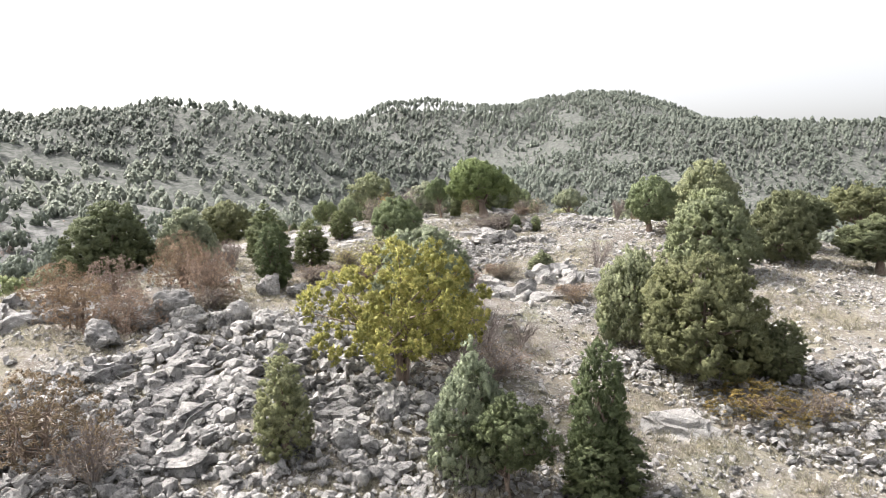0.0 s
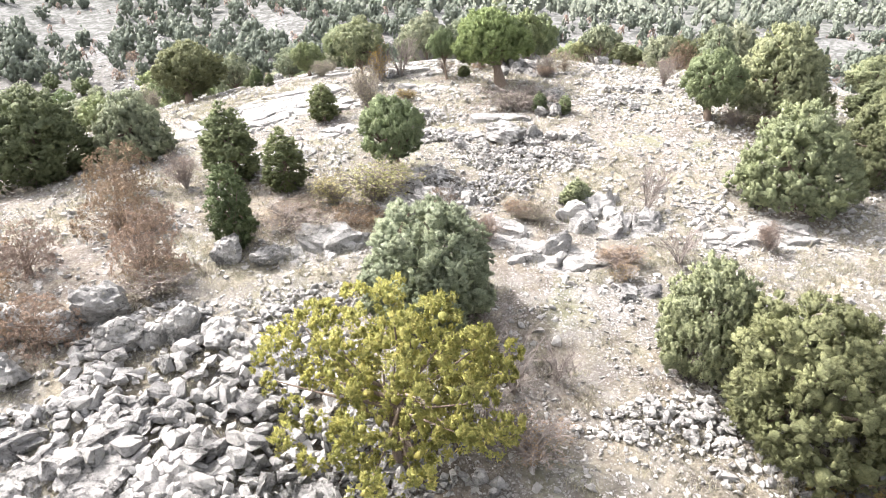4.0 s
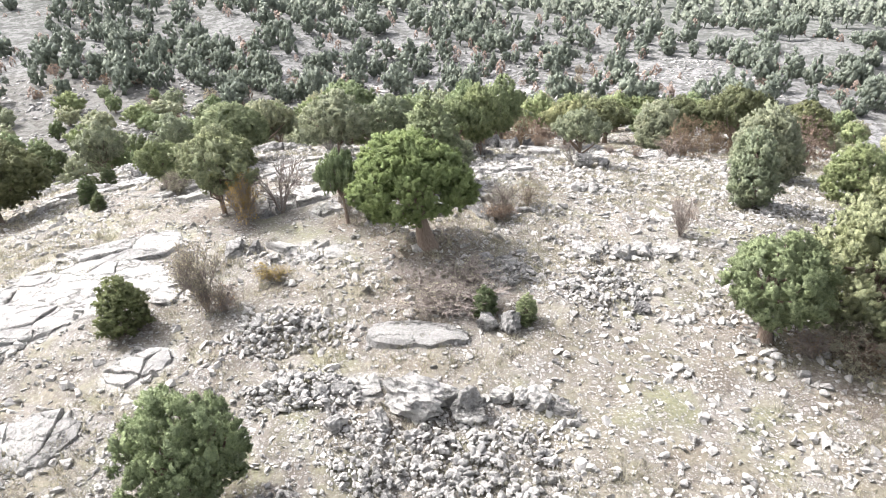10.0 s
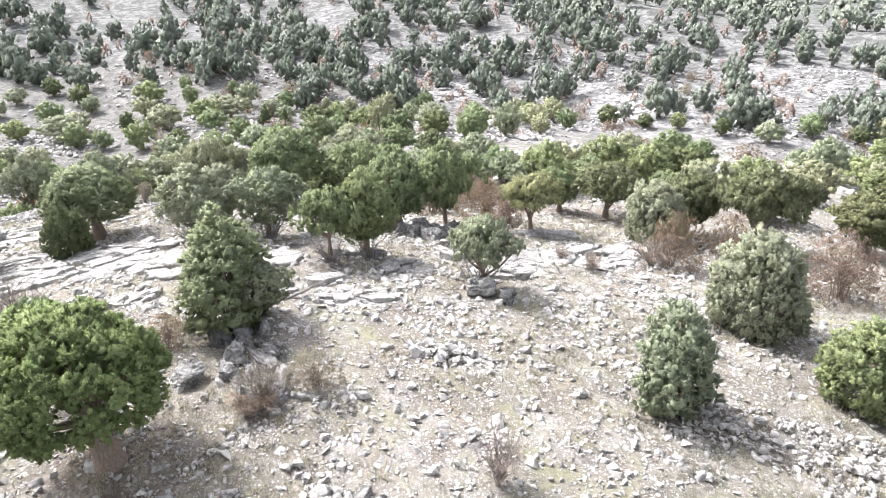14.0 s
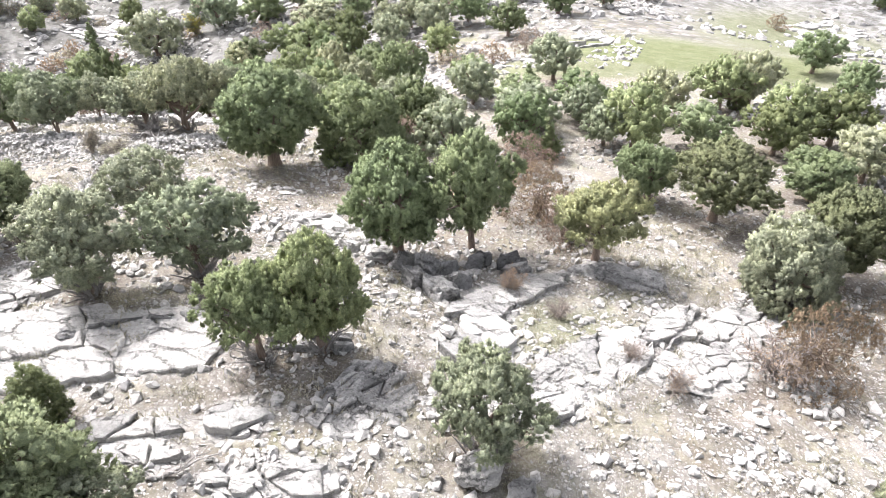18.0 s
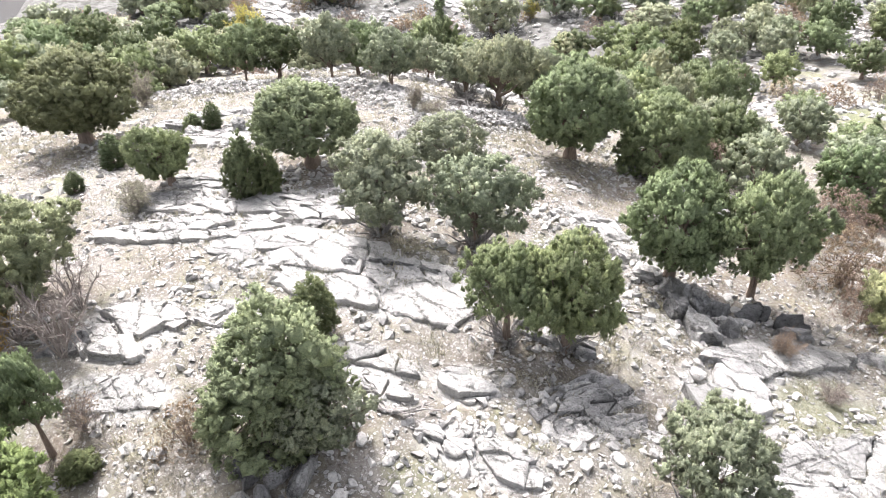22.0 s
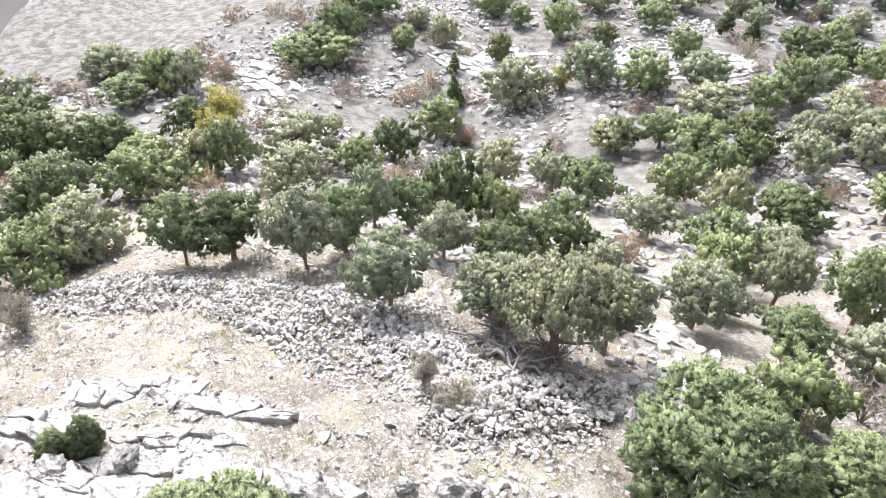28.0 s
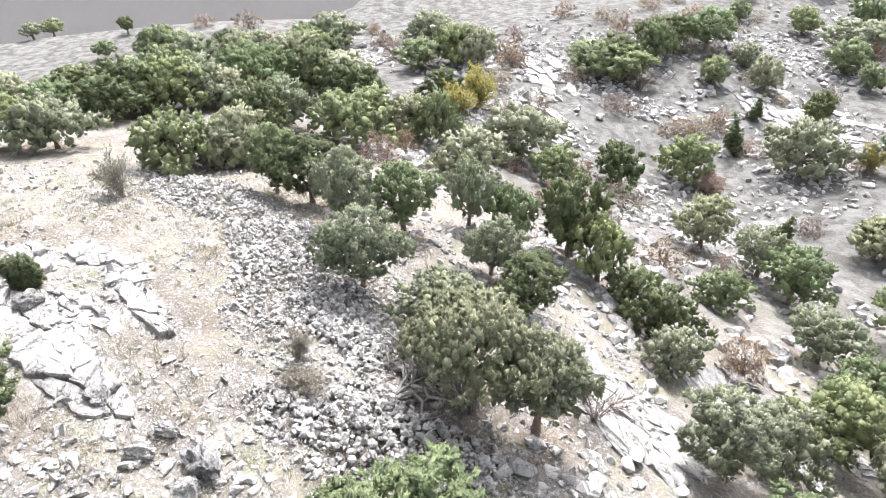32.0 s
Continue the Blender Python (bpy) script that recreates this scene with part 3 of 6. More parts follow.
# ---- bedrock ----
def block(rng, quad, height, drop, rough=0.05, slope=(0.0, 0.0), corner=0.1):
    """A weathered slab of bedrock over a four-cornered plan: a worn top in low steps, a chipped edge and sides that go into the soil."""
    n = 9
    u, v = np.meshgrid(np.linspace(0, 1, n), np.linspace(0, 1, n))
    u, v = u.ravel(), v.ravel()
    q = np.asarray(quad, float)
    p = (q[0] * ((1 - u) * (1 - v))[:, None] + q[1] * (u * (1 - v))[:, None] + q[2] * (u * v)[:, None] + q[3] * ((1 - u) * v)[:, None])
    edge = np.maximum(np.abs(2 * u - 1), np.abs(2 * v - 1))
    rim = edge > 0.99
    centre = q.mean(0)
    size = np.linalg.norm(q[0] - q[2])
    p = centre + (p - centre) * (1 - corner * ((2 * u - 1) * (2 * v - 1))[:, None] ** 2)
    p = p + rng.normal(0, 0.014 * min(size, 1.3), p.shape) * np.where(rim, 2.2, 1.0)[:, None]
    off = rng.uniform(-90, 90, 2)
    wave = np.array([noise.fractal(Vector((a * 1.3 + off[0], b * 1.3 + off[1], 0.0)), 0.8, 2.1, 4) for a, b in p])
    lean = np.asarray(slope) + rng.normal(0, 0.05, 2)
    z = height + (p - centre) @ lean + 1.0 * rough * wave + rng.normal(0, 0.006, len(p))
    z = np.where(rim, z - rng.uniform(0.02, 0.1, len(p)) * (0.5 + 0.25 * size), z)
    top = np.c_[p, z]
    f = []
    for i in range(n - 1):
        for j in range(n - 1):
            a = i * n + j
            f += [(a, a + 1, a + n + 1), (a, a + n + 1, a + n)] if (i + j) % 2 else [(a, a + 1, a + n), (a + 1, a + n + 1, a + n)]
    ring = [j for j in range(n)] + [i * n + n - 1 for i in range(1, n)] + [(n - 1) * n + j for j in range(n - 2, -1, -1)] + [i * n for i in range(n - 2, 0, -1)]
    m, base = len(ring), len(top)
    mid = top[ring] + np.c_[(p[ring] - centre) * rng.uniform(-0.04, 0.06, (m, 1)), -0.45 * drop * rng.uniform(0.6, 1.3, m)]
    low = top[ring] * [1, 1, 0] + np.c_[(p[ring] - centre) * rng.uniform(-0.03, 0.06, (m, 1)), np.full(m, height - drop)]
    verts = np.concatenate([top, mid, low])
    for a in range(m):
        b = (a + 1) % m
        f += [(ring[a], base + a, base + b), (ring[a], base + b, ring[b])]
        f += [(base + a, base + m + a, base + m + b), (base + a, base + m + b, base + b)]
    return verts, np.array(f)


def lump(rng, quad, height, drop):
    """A weathered, pitted lump of bedrock over a four-cornered plan."""
    v, _ = ICO3
    q = np.sign(v) * np.abs(v) ** 0.55
    for _ in range(8):
        k = rng.normal(size=3) * [1, 1, 0.8]
        k /= np.linalg.norm(k)
        q = q - np.maximum(q @ k - rng.uniform(0.66, 0.95), 0)[:, None] * k
    off = Vector(rng.uniform(-50, 50, 3))
    size = np.linalg.norm(quad[0] - quad[2])
    q = q * (0.9 + 0.3 * np.array([noise.turbulence(Vector(k) * 0.8 * size + off, 4, False, amplitude_scale=0.6, frequency_scale=2.3) for k in q]))[:, None]
    a, b = (q[:, 0] + 1) / 2, (q[:, 1] + 1) / 2
    c = np.asarray(quad, float)
    p = c[0] * ((1 - a) * (1 - b))[:, None] + c[1] * (a * (1 - b))[:, None] + c[2] * (a * b)[:, None] + c[3] * ((1 - a) * b)[:, None]
    return np.c_[p, height - drop / 2 + q[:, 2] * drop / 2]


BEDS = []


def clipped(poly, m, d):
    """The part of a convex polygon on the side of the line p . d = m . d that holds less."""
    out = []
    for p, q in zip(poly, np.roll(poly, -1, 0)):
        a, b = (p - m) @ d, (q - m) @ d
        if a <= 0:
            out.append(p)
        if a * b < 0:
            out.append(p + (q - p) * (a / (a - b)))
    return np.array(out)


def jointed(rng, length, width, cell, stretch):
    """Many-cornered cells that fill a ragged oval, longer along the strike."""
    a = np.linspace(0, 2 * np.pi, 17)[:-1]
    rim = np.stack([np.sign(np.cos(a)) * np.abs(np.cos(a)) ** 0.8 * length / 2 / stretch, np.sign(np.sin(a)) * np.abs(np.sin(a)) ** 0.8 * width / 2], 1)
    rim = rim * rng.uniform(0.82, 1.12, (16, 1))
    nx, ny = max(1, round(length / (cell * stretch))), max(1, round(width / cell))
    gx, gy = np.meshgrid((np.arange(nx) + 0.5) / nx - 0.5, (np.arange(ny) + 0.5) / ny - 0.5)
    sites = np.stack([gx.ravel() * length / stretch, gy.ravel() * width], 1) + rng.uniform(-0.42, 0.42, (nx * ny, 2)) * cell
    sites = sites[rng.random(len(sites)) > 0.3] if len(sites) > 5 else sites
    for k in range(len(sites)):
        poly = rim
        for j in range(len(sites)):
            if j != k and len(poly) > 2 and np.abs(sites[j] - sites[k]).max() < 4 * cell:
                poly = clipped(poly, (sites[j] + sites[k]) / 2, sites[j] - sites[k])
        if len(poly) > 2:
            yield poly * [stretch, 1]


def slab_shape(rng, poly, height, drop, lean):
    """One block of jointed bedrock: a worn, gently uneven top, chipped edges and sides that go into the soil."""
    size = np.ptp(poly, 0).mean()
    outline = []
    for p, q in zip(poly, np.roll(poly, -1, 0)):
        n = max(1, int(np.linalg.norm(q - p) / 0.28))
        outline += [p + (q - p) * i / n for i in range(n)]
    outline = np.array(outline)
    outline = outline + rng.normal(0, 0.04 * min(1.3, size), outline.shape)
    m = len(outline)
    centre = outline.mean(0)
    off = rng.uniform(-90, 90, 2)
    rings = []
    for k, (scale, z) in enumerate(((1.05, -drop), (1.0, -0.035), (0.95, -0.01), (0.8, 0.005), (0.4, 0.02))):
        p = centre + (outline - centre) * scale + rng.normal(0, 0.012 * size, (m, 2)) * (k > 2)
        wave = np.array([noise.fractal(Vector((a * 1.4 + off[0], b * 1.4 + off[1], 0.0)), 0.8, 2.1, 3) for a, b in p])
        chip = rng.uniform(0.0, 0.05, m) * (k == 1) + rng.normal(0, 0.008, m)
        rings.append(np.c_[p, height + z + (p - centre) @ lean * (k > 0) + 0.07 * wave * (k > 0) - chip])
    v = np.concatenate(rings + [np.array([[*centre, height + 0.02]])])
    f = []
    for k in range(len(rings) - 1):
        for i in range(m):
            j = (i + 1) % m
            f += [(k * m + i, k * m + j, k * m + m + j), (k * m + i, k * m + m + j, k * m + m + i)]
    last = (len(rings) - 1) * m
    f += [(last + i, last + (i + 1) % m, len(v) - 1) for i in range(m)]
    return v, np.array(f)


def pale_bed(top, rng, cx, cy, length, width, t, height, cell, stretch, fill, dip, mat):
    """Bedrock that lies nearly flush with the soil, cut by joints into slabs, each a piece of its own."""
    c, s = math.cos(t), math.sin(t)
    z0 = gz(cx, cy)
    strike = np.array([[c, s], [-s, c]])
    for poly in jointed(rng, length, width, cell * 0.75, stretch):
        if rng.random() > fill:
            continue
        m = poly.mean(0)
        far = min(1.0, math.hypot(m[0] / (length / 2), m[1] / (width / 2)))
        reach = max(np.ptp(poly, 0).mean(), 0.2)
        poly = m + (poly - m) * (1 - min(0.2, rng.uniform(0.004, 0.035) / reach * (3 if rng.random() < 0.2 else 1)))
        poly = poly @ strike
        m = poly.mean(0)
        wx, wy = cx + m[0], cy + m[1]
        near = ground(np.array([wx + 1, wx - 1, wx, wx, wx]), np.array([wy, wy, wy + 1, wy - 1, wy]), False)
        fall = np.array([near[0] - near[1], near[2] - near[3]]) / 2
        lean = fall + np.array([-s * dip, c * dip]) + rng.normal(0, 0.035, 2)
        own = rng.uniform(0.01, 0.05) * (1 + 2 * (rng.random() < 0.25)) + 0.4 * height * (1 - far ** 3)
        ob = part("slab", mesh_of("slab", *slab_shape(rng, poly - m, own, own + 0.5 + 0.4 * reach, lean), mat), top)
        ob.location = (m[0], m[1], near[4] + 0.05 - z0)


def outcrop(label, cx, cy, length, width, turn_deg, height, seed, cell=1.1, gap=0.02, lift=0.0, dark=False, fill=0.92, stretch=1.4, step=0.0, dip=0.0):
    """Bare bedrock broken by joints: a patch of slabs, each a piece of its own."""
    rng = np.random.default_rng(seed)
    t = radians(turn_deg)
    c, s = math.cos(t), math.sin(t)
    nx, ny = max(1, round(length / (cell * stretch))), max(1, round(width / cell))
    top = tagged(new("rock_outcrop"), label, "rock outcrop", "bare rock outcrops")
    top.location = (cx, cy, gz(cx, cy))
    z0 = gz(cx, cy)
    gx = np.linspace(-length / 2, length / 2, nx + 1)[None, :] + rng.normal(0, 0.16 * length / nx, (ny + 1, nx + 1))
    gy = np.linspace(-width / 2, width / 2, ny + 1)[:, None] + rng.normal(0, 0.16 * width / ny, (ny + 1, nx + 1))
    gy = gy + 0.12 * width * np.sin(gx / length * 4 + seed)
    if label == PALE:
        BEDS.append((cx, cy, length, width, t))
    if height < 0.3 and nx * ny > 1:
        pale_bed(top, rng, cx, cy, length, width, t, height + lift, cell, stretch, fill, dip, (ROCK, ROCK_DARK, ROCK_BLACK)[int(dark)])
        return top
    for i in range(ny):
        for j in range(nx):
            u, v = (j + 0.5) / nx * 2 - 1, (i + 0.5) / ny * 2 - 1
            if abs(u) ** 2.4 + abs(v) ** 2.4 > 1.25 or rng.random() > fill:
                continue
            quad = np.array([(gx[i, j], gy[i, j]), (gx[i, j + 1], gy[i, j + 1]), (gx[i + 1, j + 1], gy[i + 1, j + 1]), (gx[i + 1, j], gy[i + 1, j])])
            mid = quad.mean(0)
            quad = mid + (quad - mid) * (1 - gap * rng.uniform(0.6, 2.0))
            quad = quad @ np.array([[c, s], [-s, c]])
            m = quad.mean(0)
            own = height * rng.uniform(0.7, 1.15) * (1 - 0.35 * max(abs(u), abs(v)))
            g = gz(cx + m[0], cy + m[1]) - z0
            wx, wy = cx + m[0], cy + m[1]
            fall = np.array([gz(wx + 0.7, wy) - gz(wx - 0.7, wy), gz(wx, wy + 0.7) - gz(wx, wy - 0.7)]) / 1.4
            lean = fall + np.array([-s * dip, c * dip])
            if height >= 0.3:
                k = rng.uniform(-0.5, 0.5)
                quad = m + (quad - m) @ np.array([[math.cos(k), math.sin(k)], [-math.sin(k), math.cos(k)]]) * rng.uniform(0.75, 1.2)
                verts, faces = lump(rng, (quad - m) * 1.3, own + lift + step * v, 2 * own + lift + 0.4), ICO3[1]
                verts[:, 2] += verts[:, :2] @ lean
                ob = part("rock", mesh_of("rock", verts, faces, (ROCK, ROCK_DARK, ROCK_BLACK)[max(int(dark), int(label == GREY))]), top)
                ob.location = (m[0], m[1], g)
                continue
            verts, faces = block(rng, quad - m, own + lift + step * v, own + lift + abs(step) + 0.5, 0.05, lean, 0.32 if nx * ny == 1 else 0.1)
            ob = part("slab", mesh_of("slab", verts, faces, (ROCK, ROCK_DARK, ROCK_BLACK)[int(dark)]), top)
            ob.location = (m[0], m[1], g)
    return top


def boulder(label, x, y, length, width, height, turn_deg, seed, dark=False, sink=0.3):
    """One large weathered block."""
    rng = np.random.default_rng(seed)
    v, f = ICO4
    cuts = rng.normal(size=(9, 3))
    cuts /= np.linalg.norm(cuts, axis=1)[:, None]
    q = v.copy()
    for k in cuts:
        d = q @ k
        at = rng.uniform(0.62, 0.86)
        q = q - np.maximum(d - at, 0)[:, None] * k
    off = Vector(rng.uniform(-50, 50, 3))
    rough = np.array([noise.turbulence(Vector(k) * 1.6 + off, 5, False, amplitude_scale=0.6, frequency_scale=2.2) for k in q])
    q = q * (0.86 + 0.26 * rough)[:, None]
    q = q * [length / 2, width / 2, height * 0.6]
    ob = tagged(new("boulder", mesh_of("boulder", q, f, ROCK_DARK if dark else ROCK)), label, "boulder", "weathered boulders")
    ob.location, ob.rotation_euler = (x, y, gz(x, y) + height * (0.6 - sink)), (rng.normal(0, 0.08), rng.normal(0, 0.08), radians(turn_deg))
    return ob

# ---- trees and shrubs ----
PROFILE = {
    "round": lambda u: np.clip(np.sin(np.pi * np.clip(u, 0, 1) ** 0.85), 0, 1) ** 0.62,
    "dome": lambda u: np.clip(1 - u ** 2.3, 0, 1) ** 0.55 * np.clip(0.72 + 2.2 * u, 0, 1),
    "cone": lambda u: np.clip(0.66 + 1.6 * u, 0, 1) * np.clip(1 - u ** 1.5, 0, 1) ** 0.85,
    "column": lambda u: np.clip(0.6 + 3.0 * u, 0, 1) * np.clip(1 - u ** 2.6, 0, 1) ** 0.62,
    "ball": lambda u: np.clip(1 - u ** 2.2, 0, 1) ** 0.5 * np.clip(0.8 + 1.6 * u, 0, 1),
    "flat": lambda u: np.clip(1 - u ** 1.7, 0, 1) ** 0.5 * np.clip(0.55 + 2.5 * u, 0, 1),
}


def unit(v):
    return v / (np.linalg.norm(v, axis=-1, keepdims=True) + 1e-9)


def kites(rng, at, along, length, width):
    """Small leaf sprays: one bent kite each."""
    n = len(at)
    side = unit(np.cross(along, rng.normal(size=(n, 3))))
    lift = unit(np.cross(side, along))
    L, W = length * rng.uniform(0.6, 1.3, (n, 1)), width * rng.uniform(0.6, 1.3, (n, 1))
    v = np.stack([at, at + along * L * 0.55 + side * W / 2 + lift * W * 0.2, at + along * L, at + along * L * 0.55 - side * W / 2 + lift * W * 0.2], 1)
    i = np.arange(n)[:, None] * 4
    return v.reshape(-1, 3), np.concatenate([i + [0, 1, 2], i + [0, 2, 3]])


def blades(rng, at, along, facing, length, width):
    """Small leaf sprays of one triangle each, turned to face outwards."""
    n = len(at)
    side = unit(np.cross(along, rng.normal(size=(n, 3))))
    L, W = length * rng.uniform(0.6, 1.3, (n, 1)), width * rng.uniform(0.6, 1.3, (n, 1))
    flip = np.where((np.cross(side, along) * facing).sum(1, keepdims=True) < 0, -1.0, 1.0)
    v = np.stack([at - side * flip * W / 2, at + side * flip * W / 2, at + along * L], 1)
    return v.reshape(-1, 3), np.arange(3 * n).reshape(-1, 3)


def spread_points(rng, points, count):
    """Picks count of the points, each far from those picked before."""
    picked = [int(rng.integers(len(points)))]
    near = np.linalg.norm(points - points[picked[0]], axis=1)
    for _ in range(min(count, len(points)) - 1):
        k = int(np.argmax(near * rng.uniform(0.7, 1.0, len(near))))
        picked.append(k)
        near = np.minimum(near, np.linalg.norm(points - points[k], axis=1))
    return points[picked]


def crown_shape(seed, kind, width, height, low, clumps, tufts, sprays, clump, leaf, core=0.58, ragged=0.16, knob_size=0.6, up=0.6):
    """A crown of rounded clumps round the limbs' ends, each clump set with small knobbly tufts and fine sprays, with dark gaps between the clumps."""
    rng = np.random.default_rng(seed)
    lean = rng.normal(0, 0.06, 2)
    u = rng.uniform(0.0, 1.0, clumps * 30)
    u = u[rng.uniform(0, 1, len(u)) < PROFILE[kind](u) * 0.9 + 0.1]
    a = rng.uniform(0, 6.283, len(u))
    wob = 1 + ragged * np.sin(2 * a + rng.uniform(0, 6)) * np.sin(4 * u + rng.uniform(0, 6)) + ragged * 0.8 * np.sin(5 * a + 9 * u + rng.uniform(0, 6))
    r = np.maximum(PROFILE[kind](u) * width / 2 * wob - clump, 0.02)
    top = height - clump * 0.9
    c = np.stack([r * np.cos(a) + lean[0] * u * height, r * np.sin(a) + lean[1] * u * height, low + clump * 0.5 + u * (top - low - clump * 0.5)], 1)
    shell = spread_points(rng, c, clumps)
    axis = np.array([0, 0, low + 0.42 * (height - low)])
    within = max(4, clumps // 3)
    inside_points = axis + (shell[rng.permutation(len(shell))[:within]] - axis) * rng.uniform(0.35, 0.75, (within, 1))
    c = np.concatenate([shell, inside_points])
    n = len(c)
    inner = np.arange(n) >= len(shell)
    size = clump * rng.uniform(0.65, 1.35, n) * np.where(inner, 1.3, 1.0)
    c = c + rng.normal(0, 0.22 * clump, c.shape)
    out = unit(c - axis)
    bv, bf = ICO1 if sprays > 2 else OCTA
    lump = bv[None] * (size * core)[:, None, None] * rng.uniform(0.55, 1.25, (n, len(bv), 1))
    knots = (lump + c[:, None]).reshape(-1, 3), (bf[None] + (np.arange(n) * len(bv))[:, None, None]).reshape(-1, 3)
    knot_normals = (unit(lump) + 0.2 * out[:, None]).reshape(-1, 3)
    of = np.repeat(np.arange(n), np.where(inner, max(2, tufts // 3), tufts))
    d = unit(rng.normal(size=(len(of), 3)) + 0.7 * out[of] + [0, 0, 0.3])
    t = c[of] + d * (size[of] * rng.uniform(0.62, 1.05, len(of)))[:, None]
    axle = unit(d + [0, 0, up] + rng.normal(0, 0.3, d.shape))
    big = size[of] * rng.uniform(0.17, 0.34, len(of))
    knob = bv[None] * rng.uniform(0.7, 1.25, (len(of), len(bv), 1))
    knob = (knob + 0.55 * (knob @ axle[:, :, None]) * axle[:, None]) * knob_size * big[:, None, None]
    knobs = (knob + t[:, None]).reshape(-1, 3), (bf[None] + (np.arange(len(of)) * len(bv))[:, None, None]).reshape(-1, 3)
    knob_normals = (0.45 * unit(knob) + 0.45 * d[:, None] + 0.5 * out[of][:, None]).reshape(-1, 3)
    which = np.repeat(np.arange(len(of)), sprays)
    e = unit(rng.normal(size=(len(which), 3)) + 0.8 * d[which])
    at = t[which] + e * (big[which] * rng.uniform(0.5, 0.95, len(which)))[:, None]
    along = unit(0.6 * e + 0.5 * axle[which] + rng.normal(0, 0.6, e.shape))
    soft_normals = unit(0.55 * e + 0.45 * d[which] + 0.5 * out[of][which] + rng.normal(0, 0.25, e.shape))
    leaf_at = blades(rng, at, along, soft_normals, leaf[0], leaf[1])
    return joined([knots, knobs, leaf_at]), shell, unit(np.concatenate([knot_normals, knob_normals, np.repeat(soft_normals, 3, 0)]))


def trunk_shape(seed, height, low, radius, ends, stems=1, spread=0.25):
    """A tapered, twisted trunk that flares at the root, with limbs to some of the tufts."""
    rng = np.random.default_rng(seed)
    pieces = []
    for s in range(stems):
        off = rng.normal(0, spread, 2) * (stems > 1)
        foot = rng.normal(0, 0.12, 2) * (stems > 1)
        h = height * 0.62
        k = np.linspace(0, 1, 7)
        p = np.stack([foot[0] + off[0] * k + 0.06 * np.sin(4 * k + seed + s), foot[1] + off[1] * k + 0.06 * np.cos(3 * k + s), -0.35 + (h + 0.35) * k], 1)
        rad = radius * (1.0 if stems == 1 else 0.6) * (1.55 - 1.3 * k ** 0.5 + 0.05 * np.sin(9 * k)) * np.where(k > 0.95, 0.6, 1)
        pieces.append(tube(p, rad, 9))
        for e in ends[rng.permutation(len(ends))[: max(4, 11 // stems)]]:
            k0 = rng.uniform(0.35, 0.9)
            start = np.array([np.interp(k0, k, p[:, i]) for i in range(3)])
            m = (start + e) / 2 + rng.normal(0, 0.1, 3) - [0, 0, 0.12]
            pieces.append(tube([start, m, e], np.array([0.42, 0.26, 0.08]) * radius, 5))
    return joined(pieces)


KINDS = {}


def tree_kind(name, seeds, kind, width, height, low, clumps, tufts, sprays, clump, leaf, radius, stems=1, core=0.58, ragged=0.16, knob_size=0.6):
    """Several shapes of one kind of tree, at a size of their own, to be set out in many places."""
    KINDS[name] = []
    for s in seeds:
        (v, f), ends, normals = crown_shape(s, kind, width, height, low, clumps, tufts, sprays, clump, leaf, core, ragged, knob_size)
        tv, tf = trunk_shape(s, height, low, radius, ends, stems)
        KINDS[name].append((mesh_of("crown", v, f, GREEN, True, normals), mesh_of("trunk", tv, tf, BARK, True), width, height))


tree_kind("round", (11, 12, 13, 14), "round", 3.8, 4.2, 0.8, 105, 20, 11, 0.33, (0.088, 0.038), 0.26, core=0.6, ragged=0.15)
tree_kind("dome", (21, 22, 23), "dome", 4.4, 4.2, 0.2, 135, 20, 11, 0.35, (0.088, 0.038), 0.22, 2, core=0.6, ragged=0.1)
tree_kind("flat", (31, 32, 33), "flat", 4.2, 3.8, 1.85, 80, 20, 12, 0.32, (0.088, 0.038), 0.2, 1, ragged=0.24)
tree_kind("umbrella", (34, 35), "flat", 5.4, 4.0, 2.1, 120, 20, 11, 0.33, (0.088, 0.038), 0.3, 1, ragged=0.26)
tree_kind("open", (41, 42, 43), "round", 3.2, 4.0, 1.0, 70, 20, 12, 0.3, (0.088, 0.038), 0.13, 3, ragged=0.3)
tree_kind("cone", (51, 52, 53), "column", 1.6, 3.4, 0.0, 120, 12, 9, 0.16, (0.07, 0.03), 0.12, core=0.6, ragged=0.1)
tree_kind("column", (61, 62), "column", 2.2, 3.4, 0.05, 100, 16, 10, 0.25, (0.07, 0.03), 0.14, core=0.6, ragged=0.16)
tree_kind("ball", (15,), "ball", 4.6, 4.7, 1.75, 155, 20, 11, 0.34, (0.088, 0.038), 0.36, core=0.6, ragged=0.05)
tree_kind("midround", (71, 72, 73, 74), "round", 4.0, 4.2, 0.8, 62, 13, 9, 0.4, (0.1, 0.05), 0.2, core=0.68, ragged=0.32)
tree_kind("midcone", (81, 82), "cone", 1.9, 4.0, 0.05, 48, 10, 8, 0.28, (0.1, 0.06), 0.12, core=0.68, ragged=0.12)
tree_kind("middome", (83, 84, 85), "dome", 4.4, 4.0, 0.8, 66, 13, 9, 0.42, (0.1, 0.05), 0.2, 2, core=0.68, ragged=0.34)
tree_kind("broadleaf", (91, 92), "dome", 5.6, 5.0, 1.1, 105, 14, 22, 0.4, (0.11, 0.08), 0.16, 6, core=0.3, ragged=0.5, knob_size=0.35)
tree_kind("sparse", (86, 87, 88), "round", 4.2, 4.2, 0.4, 42, 10, 7, 0.48, (0.15, 0.09), 0.2, core=0.75, ragged=0.2)
